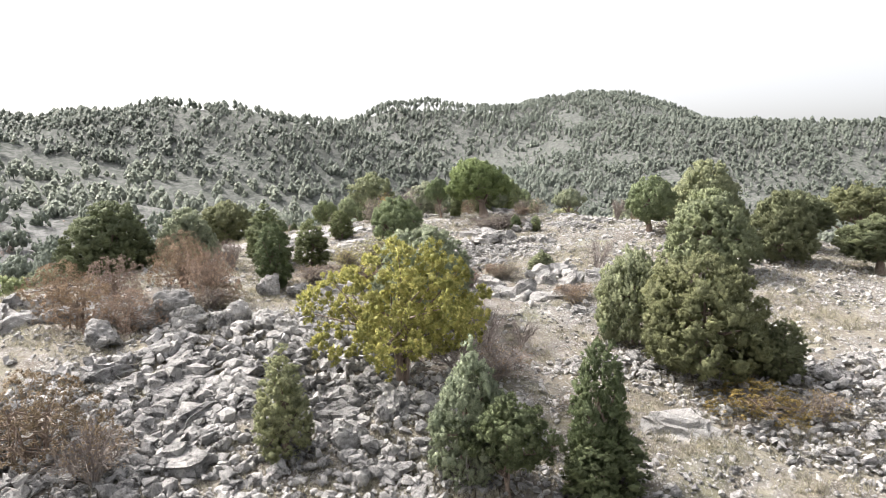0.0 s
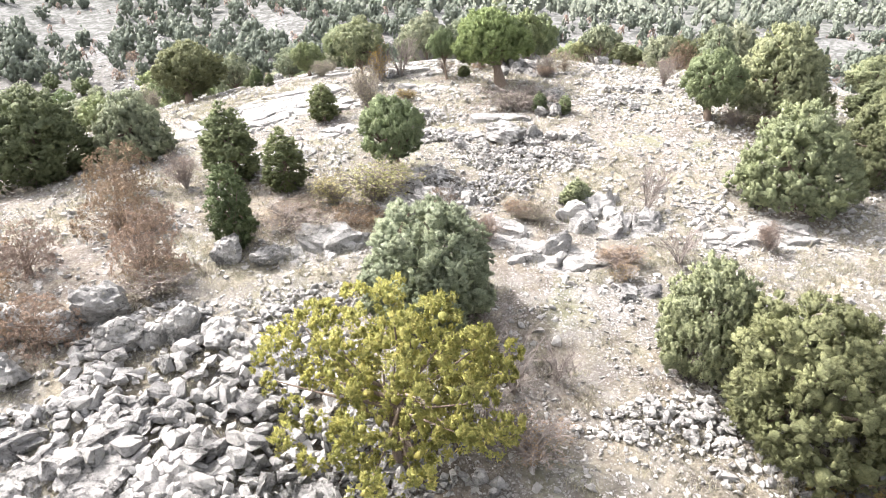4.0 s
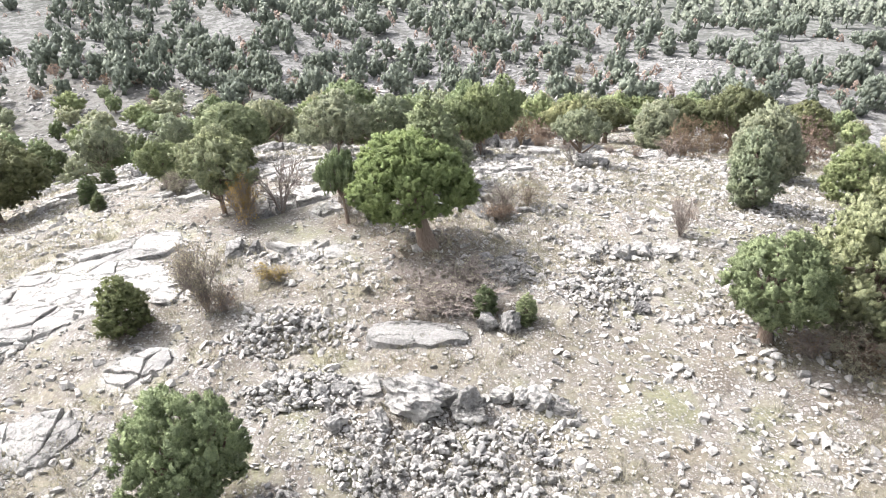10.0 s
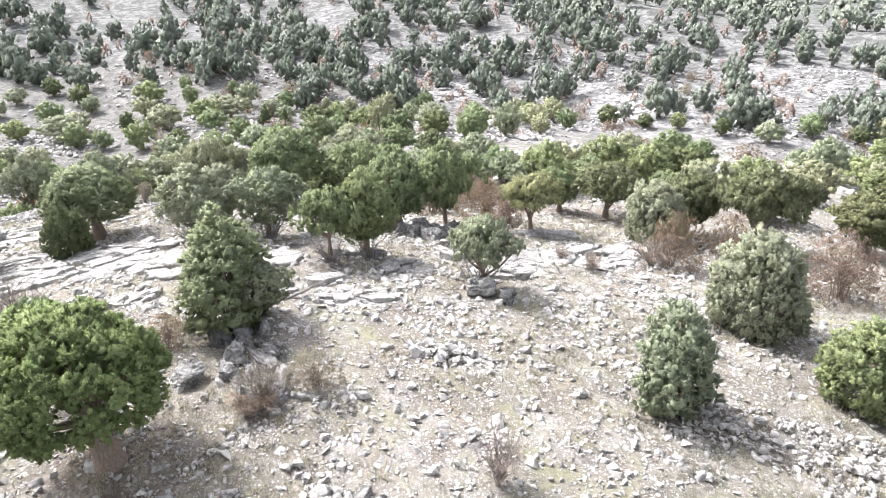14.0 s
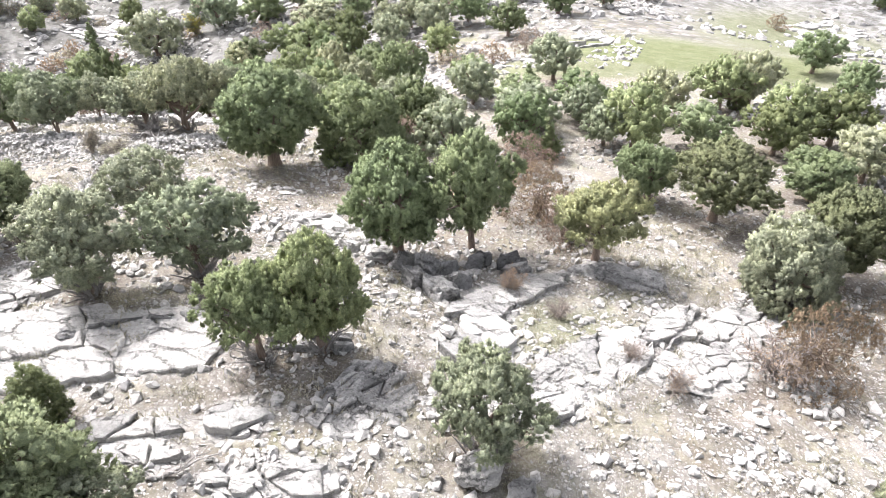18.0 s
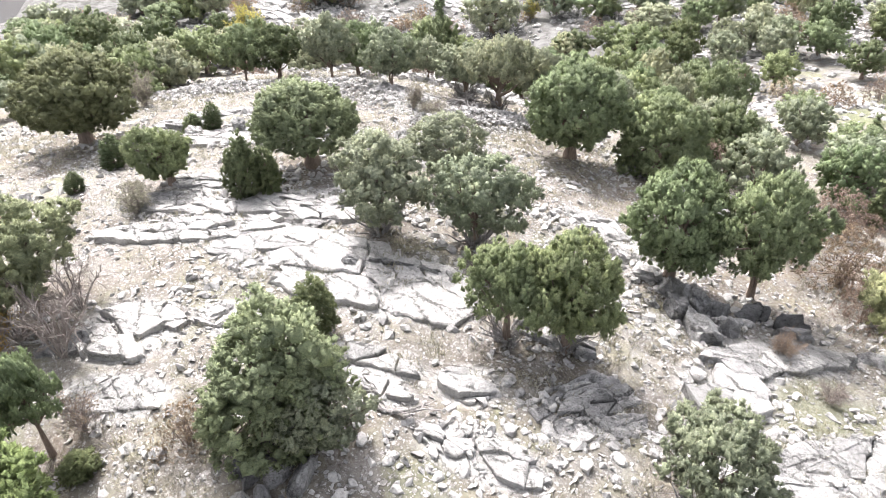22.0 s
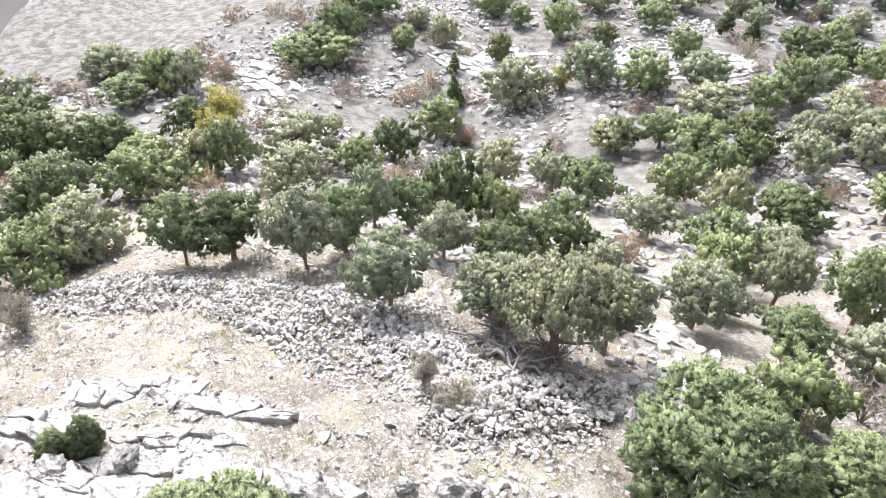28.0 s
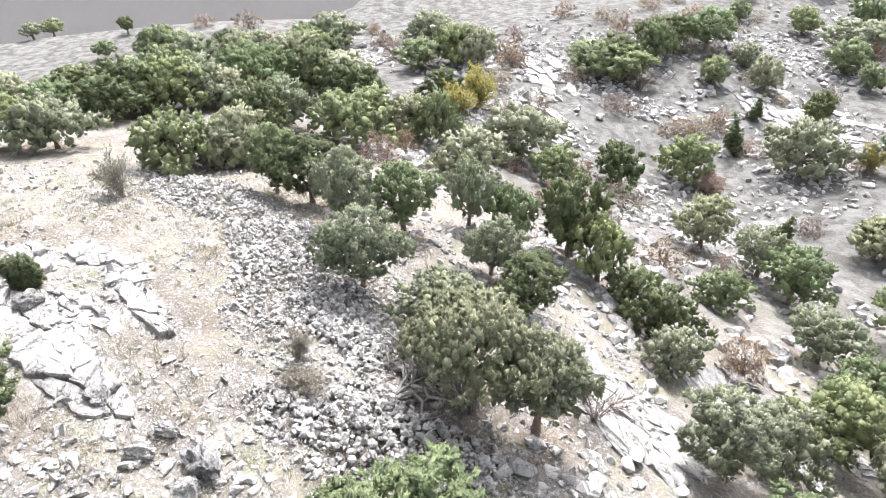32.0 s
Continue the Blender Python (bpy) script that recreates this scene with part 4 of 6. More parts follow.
tree_kind("thicket", (97, 98, 99), "dome", 3.0, 2.2, 0.15, 80, 9, 16, 0.22, (0.055, 0.032), 0.06, 10, core=0.1, ragged=0.3, knob_size=0.12)
tree_kind("slope shrub", (95, 96), "dome", 3.0, 2.2, 0.1, 30, 8, 9, 0.3, (0.12, 0.07), 0.06, 5, core=0.15, ragged=0.3, knob_size=0.25)

LABELS = {
    "round": "round-crowned green juniper tree on dry stony ground",
    "ball": "old juniper with a dense hemispherical crown",
    "dome": "low domed juniper tree with foliage down to the ground",
    "umbrella": "old juniper with a wide umbrella crown and thick trunk",
    "flat": "juniper tree with a flat spreading crown over a bare trunk",
    "open": "open bushy juniper with several stems and gaps in its crown",
    "cone": "narrow pointed columnar juniper on stony ground",
    "column": "stout upright juniper bush with dense foliage",
    "midround": "green juniper tree on the rocky slope",
    "midcone": "pointed juniper on the rocky slope",
    "middome": "spreading juniper tree on the rocky slope",
    "slope shrub": "brown autumn shrub on the far slope",
    "sparse": "juniper tree on the rocky slope across the valley",
    "broadleaf": "yellow-green autumn broadleaf tree with several stems",
}
TREE_RNG = np.random.default_rng(99)


def dead_skirt(seed):
    """Bare twisted grey stems at the foot of an old juniper, one metre high."""
    rng = np.random.default_rng(seed)
    pieces = []
    for _ in range(34):
        a = rng.uniform(0, 6.283)
        end = np.array([math.cos(a), math.sin(a), 0]) * rng.uniform(0.25, 0.85) + [0, 0, rng.uniform(0.1, 1.0)]
        foot = np.array([math.cos(a), math.sin(a), 0]) * rng.uniform(0, 0.2)
        k = np.linspace(0, 1, 5)[:, None]
        p = foot + (end - foot) * k + rng.normal(0, 0.05, (5, 3)) * np.sin(np.pi * k)
        p[0, 2] = -0.08
        pieces.append(tube(p, np.array([0.035, 0.028, 0.02, 0.014, 0.005]) * rng.uniform(0.6, 1.3), 5))
        for _ in range(3):
            b = p[rng.integers(1, 5)]
            pieces.append(tube([b, b + rng.normal(0, 0.14, 3) + [0, 0, 0.05]], [0.009, 0.003], 3))
    return mesh_of("deadwood", *joined(pieces), DEADWOOD, True)


SKIRTS = [dead_skirt(k) for k in (161, 162, 163)]


def tree(kind, x, y, height, width, mat=None, label="", name="juniper_tree", group="junipers", lean=(0, 0), skirt=0.0, category="tree"):
    crown, trunk, w, h = KINDS[kind][TREE_RNG.integers(len(KINDS[kind]))]
    top = tagged(new(name), label or LABELS[kind], category, group)
    top.location = (x, y, gz(x, y))
    ROOTED.append((x, y, 0.5 * width))
    top.rotation_euler = (radians(lean[0]), radians(lean[1]), 0)
    spin = TREE_RNG.uniform(0, 6.283)
    for n, me, m in (("trunk", trunk, BARK), ("crown", crown, mat or GREEN)):
        ob = part(n, me, top)
        ob.rotation_euler = (0, 0, spin)
        ob.scale = (width / w, width / w, height / h)
        ob.material_slots[0].link = "OBJECT"
        ob.material_slots[0].material = m
    if skirt:
        ob = part("deadwood", SKIRTS[TREE_RNG.integers(3)], top, "bare twisted grey stems")
        ob.rotation_euler, ob.scale = (0, 0, spin), (skirt, skirt, skirt)
    return top


def shrub_shape(seed, stems, forks, leaves, leaf, spread=0.56, bare=0.15):
    """A shrub one metre high and wide: forked stems, fine twigs and leaves along them."""
    rng = np.random.default_rng(seed)
    wood, tips = [], []
    for s in range(stems):
        a = rng.uniform(0, 6.283)
        r = math.sqrt(rng.uniform(0.02, 1))
        end = np.array([math.cos(a) * spread * r * 0.8, math.sin(a) * spread * r * 0.8, rng.uniform(0.7, 0.95) * (1 - 0.5 * r * r)])
        k = np.linspace(0, 1, 5)[:, None]
        p = np.array([0, 0, -0.06]) + (end + [0, 0, 0.06]) * k + rng.normal(0, 0.02, (5, 3)) * k + np.array([0, 0, 0.12]) * np.sin(np.pi * k)
        wood.append(tube(p, [0.016, 0.013, 0.010, 0.007, 0.003], 4))
        for _ in range(forks):
            i = rng.uniform(bare, 1)
            start = np.array([np.interp(i, k[:, 0], p[:, j]) for j in range(3)])
            d = unit(np.array([start[0], start[1], 0]) * 1.2 + rng.normal(0, 0.4, 3) + [0, 0, 0.55]) * rng.uniform(0.12, 0.3)
            q = np.array([start, start + d * 0.5 + rng.normal(0, 0.02, 3), start + d])
            wood.append(tube(q, [0.007, 0.005, 0.002], 3))
            for _ in range(3):
                b = q[1] + (q[2] - q[1]) * rng.uniform(0, 1)
                e = unit(d + rng.normal(0, 0.12, 3)) * rng.uniform(0.06, 0.15)
                wood.append(tube([b, b + e], [0.004, 0.0015], 3))
                tips.append((b, b + e))
    out = joined(wood)
    if not leaves:
        return out, None
    tips = np.array(tips)
    pick = rng.integers(len(tips), size=leaves)
    f = rng.uniform(0, 1.1, (leaves, 1))
    at = tips[pick, 0] * (1 - f) + tips[pick, 1] * f + rng.normal(0, 0.025, (leaves, 3))
    return out, kites(rng, at, unit(rng.normal(size=(leaves, 3)) + [0, 0, 0.3]), *leaf)


SHRUBS = {}
for key, seeds, stems, forks, leaves, leaf in (
    ("leafy", (101, 102, 103), 16, 18, 2200, (0.04, 0.03)),
    ("thin", (104, 105, 106), 14, 16, 700, (0.035, 0.025)),
    ("bare", (107, 108), 9, 12, 0, (0, 0)),
    ("bushy", (109, 110), 18, 18, 3200, (0.06, 0.04)),
):
    SHRUBS[key] = []
    for s in seeds:
        wood, leafage = shrub_shape(s, stems, forks, leaves, leaf)
        SHRUBS[key].append((mesh_of("branchwork", *wood, TWIG), mesh_of("foliage", *leafage, RUST) if leafage else None))


def shrub(kind, x, y, height, width, mat, label, name="shrub", lean=(0, 0)):
    if kind in KINDS:
        return tree(kind, x, y, height, width, mat, label, name, "autumn shrubs", lean, category="shrub")
    wood, leafage = SHRUBS[kind][TREE_RNG.integers(len(SHRUBS[kind]))]
    top = tagged(new(name), label, "shrub", "autumn shrubs")
    top.location = (x, y, gz(x, y))
    top.rotation_euler = (radians(lean[0]), radians(lean[1]), 0)
    spin = TREE_RNG.uniform(0, 6.283)
    for n, me, m in (("branchwork", wood, TWIG), ("foliage", leafage, mat)):
        if me:
            ob = part(n, me, top)
            ob.rotation_euler, ob.scale = (0, 0, spin), (width, width, height)
            ob.material_slots[0].link = "OBJECT"
            ob.material_slots[0].material = m
    return top

# ---- the summit: bedrock ----
PALE = "pale cracked limestone bedrock bare on the hilltop"
GREY = "dark weathered limestone ledge with open joints"
outcrop(PALE, -14.0, -1.0, 9.0, 5.0, 22, 0.16, 301, 2.3)
outcrop(PALE, -12.8, 2.2, 6.4, 2.8, 18, 0.18, 302, 1.7)
outcrop(PALE, -17.5, -2.8, 5.0, 3.4, 10, 0.14, 303, 2.0)
outcrop(PALE, -11.0, -8.2, 4.0, 2.2, 25, 0.15, 304, 1.6)
outcrop(PALE, -8.6, -5.0, 2.2, 1.4, 30, 0.15, 305, 0.9)
outcrop(PALE, -8.6, -0.6, 2.0, 1.6, 10, 0.3, 306, 0.9)
outcrop(PALE, -2.6, 13.6, 7.4, 3.2, 28, 0.26, 307, 2.2, gap=0.015, step=0.06, stretch=1.7)
outcrop(GREY, -2.2, 15.2, 5.6, 0.8, 32, 0.34, 308, 0.7, dark=2, dip=-0.55, gap=0.1)
outcrop(PALE, -10.6, 12.7, 9.0, 1.9, 43, 0.24, 309, 0.85, stretch=1.7)
outcrop(PALE, -7.3, 15.2, 3.6, 1.7, 40, 0.26, 310, 0.85)
outcrop(PALE, -8.9, 11.5, 8.4, 1.7, 48, 0.2, 311, 0.8, fill=0.9, stretch=1.7)
outcrop(PALE, -5.6, 12.9, 6.0, 2.6, 42, 0.2, 312, 0.8)
outcrop(PALE, -5.6, 7.0, 3.2, 2.4, 35, 0.28, 376, 0.9)
outcrop(PALE, -4.0, 9.4, 1.9, 1.2, 30, 0.3, 313, 0.7)
outcrop(GREY, -6.4, 5.3, 1.8, 0.8, 40, 0.5, 314, 0.6, dark=2)
outcrop(PALE, -3.4, 5.6, 3.0, 1.2, 40, 0.22, 315, 0.8, fill=0.8)
outcrop(PALE, 0.2, 11.3, 2.8, 0.7, 30, 0.2, 316, 0.7)
outcrop(PALE, 2.5, 12.7, 1.7, 1.0, 30, 0.26, 317, 0.7)
outcrop(PALE, 0.9, 10.6, 2.4, 0.6, 30, 0.2, 318, 0.6)
outcrop(GREY, 2.9, 16.0, 2.6, 1.0, 25, 0.26, 319, 0.6, dark=2, dip=-0.55, gap=0.1)
outcrop(GREY, 5.2, 14.5, 3.2, 2.3, 75, 0.16, 320, 0.32, dark=True, stretch=3.4, dip=0.2)
outcrop(GREY, 4.5, 20.9, 3.6, 2.0, -20, 0.95, 321, 0.8, dark=2, dip=-0.55, gap=0.1)
outcrop(GREY, 6.4, 22.3, 3.8, 1.7, 40, 0.95, 322, 0.8, dark=2, dip=-0.55, gap=0.1)
outcrop(PALE, 7.4, 21.0, 4.8, 1.5, 66, 0.29, 323, 1.25, lift=0.2, stretch=2.2, dip=0.1)
outcrop(PALE, 7.2, 18.4, 2.8, 2.2, 50, 0.29, 324, 1.3, lift=0.3)
outcrop(GREY, 11.2, 23.8, 4.0, 2.6, 12, 0.28, 325, 1.9, dark=True, dip=0.3, lift=0.3)
outcrop(PALE, 8.4, 22.6, 2.8, 0.9, 55, 0.28, 326, 0.8, stretch=2.2)
outcrop(PALE, 11.0, 18.7, 6.2, 2.0, 60, 0.29, 327, 1.7, lift=0.12, stretch=2.0, dip=0.1)
outcrop(PALE, 13.0, 22.2, 3.2, 1.0, 66, 0.27, 328, 0.7)
outcrop(PALE, 14.3, 20.9, 5.0, 2.6, 62, 0.27, 329, 0.55, fill=0.8, stretch=1.8)
outcrop(PALE, 15.6, 23.4, 4.4, 1.8, 40, 0.28, 330, 0.8)
outcrop(PALE, 1.4, 22.4, 3.6, 1.6, -10, 0.4, 331, 0.8, fill=0.85)
outcrop(PALE, -1.2, 23.4, 2.2, 1.2, 0, 0.3, 332, 0.7)
outcrop(PALE, -8.4, 15.6, 2.6, 1.4, 30, 0.3, 333, 0.9)
outcrop(PALE, -15.3, 18.7, 9.0, 2.0, 37, 0.24, 334, 1.1, stretch=1.9)
outcrop(PALE, -17.8, 20.7, 4.8, 0.7, 33, 0.16, 335, 0.6, stretch=2.2)
outcrop(PALE, -21.8, 18.0, 2.8, 1.2, 30, 0.2, 374, 0.8)
outcrop(PALE, 4.4, 11.3, 3.4, 1.0, 20, 0.14, 375, 0.5, fill=0.7)
outcrop(PALE, -12.9, 13.2, 3.4, 1.3, 40, 0.2, 377, 0.8)
outcrop(PALE, -16.2, 17.0, 3.0, 1.6, 35, 0.3, 336, 0.9)
outcrop(PALE, -18.5, 15.2, 3.4, 1.7, 30, 0.22, 337, 0.9)
outcrop(PALE, -21.5, 16.0, 3.0, 1.4, 30, 0.25, 338, 0.9)
outcrop(PALE, -17.6, 18.9, 4.0, 0.8, 45, 0.2, 339, 0.7, fill=0.8)
outcrop(PALE, -20.5, 19.5, 3.2, 1.0, 40, 0.2, 340, 0.8, fill=0.8)
stone_pile("row of flat pale slabs in the soil", 8.4, 1.0, 2.6, 0.55, 3, 0.05, 0.25, 0.85, 26, 50, 341)
outcrop(PALE, 9.5, 16.2, 3.0, 1.2, 20, 0.2, 342, 0.9)
outcrop(PALE, -7.0, -17.5, 2.2, 1.7, 30, 0.9, 343, 1.2)
outcrop(PALE, -8.2, -18.2, 1.6, 1.0, 10, 0.4, 344, 0.8)
outcrop(PALE, 3.9, -15.0, 3.0, 1.7, 22, 0.95, 345, 1.0, stretch=1.6)
outcrop(PALE, 5.4, -15.9, 2.7, 1.0, 6, 0.8, 346, 0.9, stretch=1.6)
outcrop(PALE, 2.1, -17.9, 3.6, 1.3, -10, 0.75, 347, 0.8)
outcrop(PALE, 0.3, -16.2, 1.6, 1.0, 15, 0.75, 348, 1.2)
outcrop(PALE, -4.0, -14.2, 2.6, 1.6, 30, 0.8, 349, 0.8)
outcrop(PALE, -2.4, -14.0, 2.6, 1.8, 60, 0.85, 350, 0.8)
outcrop(PALE, 11.2, -16.2, 2.8, 1.8, -15, 0.4, 351, 0.9)
outcrop(PALE, 9.2, -16.6, 2.4, 1.4, 10, 0.2, 352, 0.8)
outcrop(GREY, 4.9, -20.2, 1.9, 0.7, 10, 0.4, 353, 0.6)
outcrop(PALE, -1.5, -6.4, 1.6, 0.8, 10, 0.4, 355, 0.7)
outcrop(PALE, -4.0, 1.2, 3.2, 1.2, 5, 0.4, 356, 0.7, fill=0.8)
outcrop(GREY, -6.8, 1.4, 1.6, 1.0, 10, 0.5, 357, 0.7, dark=True)
outcrop(GREY, -10.6, -32.0, 3.6, 2.6, 20, 0.4, 373, 1.1, gap=0.08, dark=True, dip=-0.2)
outcrop(GREY, 1.9, 7.0, 2.6, 1.9, -60, 0.75, 370, 0.65, stretch=1.8, dark=2, dip=-0.3)
outcrop(GREY, 2.9, 5.2, 2.8, 1.9, -60, 0.6, 371, 0.65, stretch=1.8, dark=2, dip=-0.3)
outcrop(GREY, 3.2, 0.0, 1.2, 1.0, 20, 0.4, 372, 0.5, dark=True)
outcrop(GREY, -12.5, -28.2, 4.5, 4.0, 30, 0.5, 358, 1.3, gap=0.09, dark=True, dip=-0.25)
outcrop(GREY, -9.0, -29.5, 4.0, 3.2, 40, 0.45, 359, 1.2, gap=0.09, dark=True, dip=-0.25)
outcrop(GREY, -6.0, -30.4, 3.4, 3.0, 30, 0.4, 360, 1.1, gap=0.09, dark=True, dip=-0.25)
outcrop(GREY, -19.5, -22.5, 3.5, 2.0, 20, 0.8, 361, 1.1, dark=True)
outcrop(GREY, -22.0, -20.4, 3.0, 2.0, 10, 0.8, 362, 1.1, dark=True)
outcrop(PALE, 5.9, -30.6, 1.9, 1.0, -20, 0.5, 363, 1.1, stretch=1.9)
outcrop(PALE, -14.3, 37.5, 7.0, 4.0, 30, 0.4, 364, 1.3)
outcrop(PALE, -15.5, 45.0, 7.0, 5.0, 20, 0.5, 365, 1.5)
outcrop(PALE, -18.8, 34.5, 4.0, 2.4, 30, 0.35, 366, 1.1)
for i, (x, y, a, b, r) in enumerate(((-60, 78, 16, 9, 20), (-40, 88, 18, 10, 40), (-20, 78, 14, 8, 10), (-70, 52, 14, 6, 0), (-58, 48, 10, 5, 10), (28, 78, 10, 7, 20), (24, 58, 10, 5, 0), (2, 70, 9, 6, 60), (29, 104, 14, 10, 60), (30, 66, 8, 6, 40), (-16, 96, 16, 8, 20), (22, 138, 20, 12, 70), (-18, 142, 18, 10, 50), (52, 96, 14, 10, 30), (-2, 118, 16, 9, 30), (46, 128, 16, 10, 50))):
    outcrop("broken grey limestone crag on the far slope", x, y, a, b, r, 0.29, 400 + i, 1.5, fill=0.6, lift=0.15, dip=-0.06)

outcrop("broad flat pale boulder in dry grass", 0.5, -4.3, 3.0, 1.7, 0, 0.2, 501, 2.2, gap=0.01)
boulder("chunky pale boulder above a spread of stones", 0.4, -7.3, 2.5, 1.4, 1.25, -12, 506)
boulder("upright pale boulder above a spread of stones", 1.9, -7.6, 1.1, 1.0, 1.1, 30, 507)
boulder("grey lichened boulder beside a columnar juniper", -10.4, -19.0, 1.5, 1.1, 1.2, 40, 502, True)
boulder("low grey boulder in dry grass", -9.0, -19.0, 1.7, 0.9, 0.85, 50, 503, True)
boulder("grey boulder beside small junipers", 2.6, -3.7, 0.9, 0.7, 0.7, 0, 504, True)
boulder("grey split boulder beside small junipers", 3.4, -3.9, 0.8, 1.0, 0.9, 10, 505, True)
for i, (x, y, s) in enumerate(((-13.6, -22.7, 2.0), (-12.3, -24.2, 1.6), (-10.6, -23.3, 1.5), (-9.3, -23.8, 1.4), (-8.2, -24.5, 1.3), (-14.6, -23.6, 1.5), (-11.4, -23.9, 1.1), (-7.0, -24.8, 1.2), (-16.6, -23.4, 1.6), (-15.4, -25.6, 1.6), (-4.6, -31.5, 1.3), (-3.4, -29.9, 1.2), (0.8, -30.2, 1.2), (1.2, -31.6, 1.0))):
    boulder("large rounded pale limestone block at the scree's edge", x, y, s * 1.15, s * 0.85, s * 0.8, 40 * i, 510 + i)
for i, (x, y, s) in enumerate(((2.9, -7.0, 0.8), (3.4, -7.2, 0.75), (3.9, -7.3, 1.0), (4.6, -7.5, 0.7), (-1.9, -8.0, 0.7), (-0.7, -7.9, 0.8), (1.9, -7.8, 0.9), (-10.4, 23.7, 1.2), (-10.9, 22.1, 0.8), (-9.4, 23.4, 0.9), (8.9, 13.3, 1.3), (10.0, 13.0, 1.0), (-17.6, 17.4, 1.1), (-19.1, 15.8, 1.0), (5.0, -13.5, 0.6), (8.0, -3.0, 0.6), (-12.9, 20.6, 0.9), (-11.6, 22.6, 0.7), (6.9, 0.4, 0.7), (1.8, 6.2, 1.0), (0.8, 4.9, 1.1), (-2.2, 10.4, 0.6))):
    boulder("pale limestone block half sunk in the soil", x, y, s * 1.2, s * 0.8, s * 0.75, 57 * i, 540 + i, i % 4 == 3)

# ---- field stones and scree ----
stone_pile("grey scree of angular blocks on the slope", -9.5, -27.0, 6.5, 4.2, 10, 0.25, 0.25, 1.0, 260, 900, 601, True)
stone_pile("grey scree of angular blocks on the slope", -4.0, -31.0, 4.0, 3.6, 0, 0.2, 0.2, 0.8, 160, 500, 602, True)
stone_pile("grey scree of angular blocks on the slope", -14.0, -31.0, 5.0, 3.4, 0, 0.2, 0.25, 0.8, 120, 400, 603, True)
stone_pile("grey scree of angular blocks on the slope", -10.8, -32.6, 4.2, 2.4, 0, 0.15, 0.2, 0.8, 110, 380, 623, True)
stone_pile("heap of grey field stones on the slope", 12.5, -29.5, 6.0, 4.2, 0, 0.35, 0.2, 0.6, 240, 900, 604, True)
stone_pile("strip of rubble across the slope", 4.6, -26.2, 2.8, 1.0, 0, 0.2, 0.15, 0.45, 90, 260, 605)
stone_pile("strip of rubble across the slope", 1.0, -33.5, 5.5, 1.6, 0, 0.1, 0.15, 0.5, 70, 200, 606, True)
stone_pile("rubble below a row of boulders", -7.0, -21.6, 2.2, 1.1, 10, 0.15, 0.12, 0.4, 60, 200, 607)
stone_pile("spread of pale field stones", 0.2, -9.3, 2.3, 1.7, 0, 0.22, 0.12, 0.38, 150, 420, 608)
stone_pile("spread of pale field stones", 2.9, -9.4, 1.6, 1.4, 0, 0.2, 0.12, 0.36, 90, 260, 609)
stone_pile("pale rubble in dry grass", -4.2, -3.7, 2.1, 1.1, 0, 0.25, 0.12, 0.4, 90, 260, 610)
stone_pile("pale rubble in dry grass", -3.0, -6.6, 2.0, 0.9, 0, 0.3, 0.14, 0.45, 80, 220, 611)
stone_pile("dark rubble under a leaning juniper", -3.4, -11.6, 1.7, 1.3, 0, 0.25, 0.12, 0.45, 90, 260, 612)
stone_pile("pale rubble spread on the hilltop", 19.5, 6.8, 5.0, 1.4, -5, 0.15, 0.12, 0.4, 120, 420, 613)
stone_pile("pale rubble spread on the hilltop", 7.0, -1.8, 1.8, 1.6, 30, 0.15, 0.12, 0.4, 80, 220, 614)
stone_pile("long bank of pale field stones", -20.3, 26.0, 5.6, 2.7, 20, 0.45, 0.12, 0.42, 290, 2300, 615)
stone_pile("long bank of pale field stones", -28.6, 21.5, 5.2, 2.0, 40, 0.35, 0.12, 0.45, 150, 1100, 616)
stone_pile("collapsed bank of old dry field stones", -11.6, 28.4, 4.4, 1.9, 62, 0.4, 0.14, 0.45, 220, 1000, 617)
stone_pile("collapsed bank of old dry field stones", -17.2, 27.6, 2.8, 1.1, 15, 0.4, 0.14, 0.5, 110, 500, 618)
stone_pile("dark rubble below a juniper", 0.0, -12.6, 2.0, 1.5, 20, 0.2, 0.12, 0.4, 80, 260, 619, True)
stone_pile("dark rubble in dry brush", 3.6, -0.8, 1.1, 0.9, 20, 0.15, 0.12, 0.4, 40, 120, 621, True)
stone_pile("patch of broken flat stones", 8.4, 8.0, 1.3, 0.6, 10, 0.06, 0.15, 0.6, 24, 60, 622)
stone_pile("rubble at the foot of junipers", 17.0, 24.6, 4.0, 1.6, 30, 0.25, 0.14, 0.4, 90, 300, 620)

SPREAD = np.random.default_rng(17)
n = 46000
x, y = SPREAD.uniform(-36, 30, n), SPREAD.uniform(-34, 40, n)
keep = np.sin(x * 0.5 + 1.3 * np.sin(y * 0.4)) * np.sin(y * 0.6 + np.sin(x * 0.33)) + SPREAD.normal(0, 0.45, n) > 0.0
size = 0.10 + 0.20 * SPREAD.random(n) ** 2 + 0.34 * SPREAD.random(n) ** 6
x, y, size = x[keep], y[keep], size[keep]
strewn("loose_stones", "loose pale limestone pieces strewn over the dry hilltop", "stones", x, y, size, SPREAD, ROCK_ISLAND, STONES[:7] + CHIPS)
n = 9000
x, y = SPREAD.uniform(-12, 18, n), SPREAD.uniform(8, 26, n)
keep = np.sin(x * 0.9 + 1.1 * np.sin(y * 0.7)) * np.sin(y * 0.8 + np.sin(x * 0.5)) + SPREAD.normal(0, 0.4, n) > 0.15
strewn("ledge_rubble", "broken pale limestone pieces lying round the ledges", "stones", x[keep], y[keep], 0.12 + 0.4 * SPREAD.random(keep.sum()) ** 2.5, SPREAD, ROCK_ISLAND, STONES, 0.25)
n = 80000
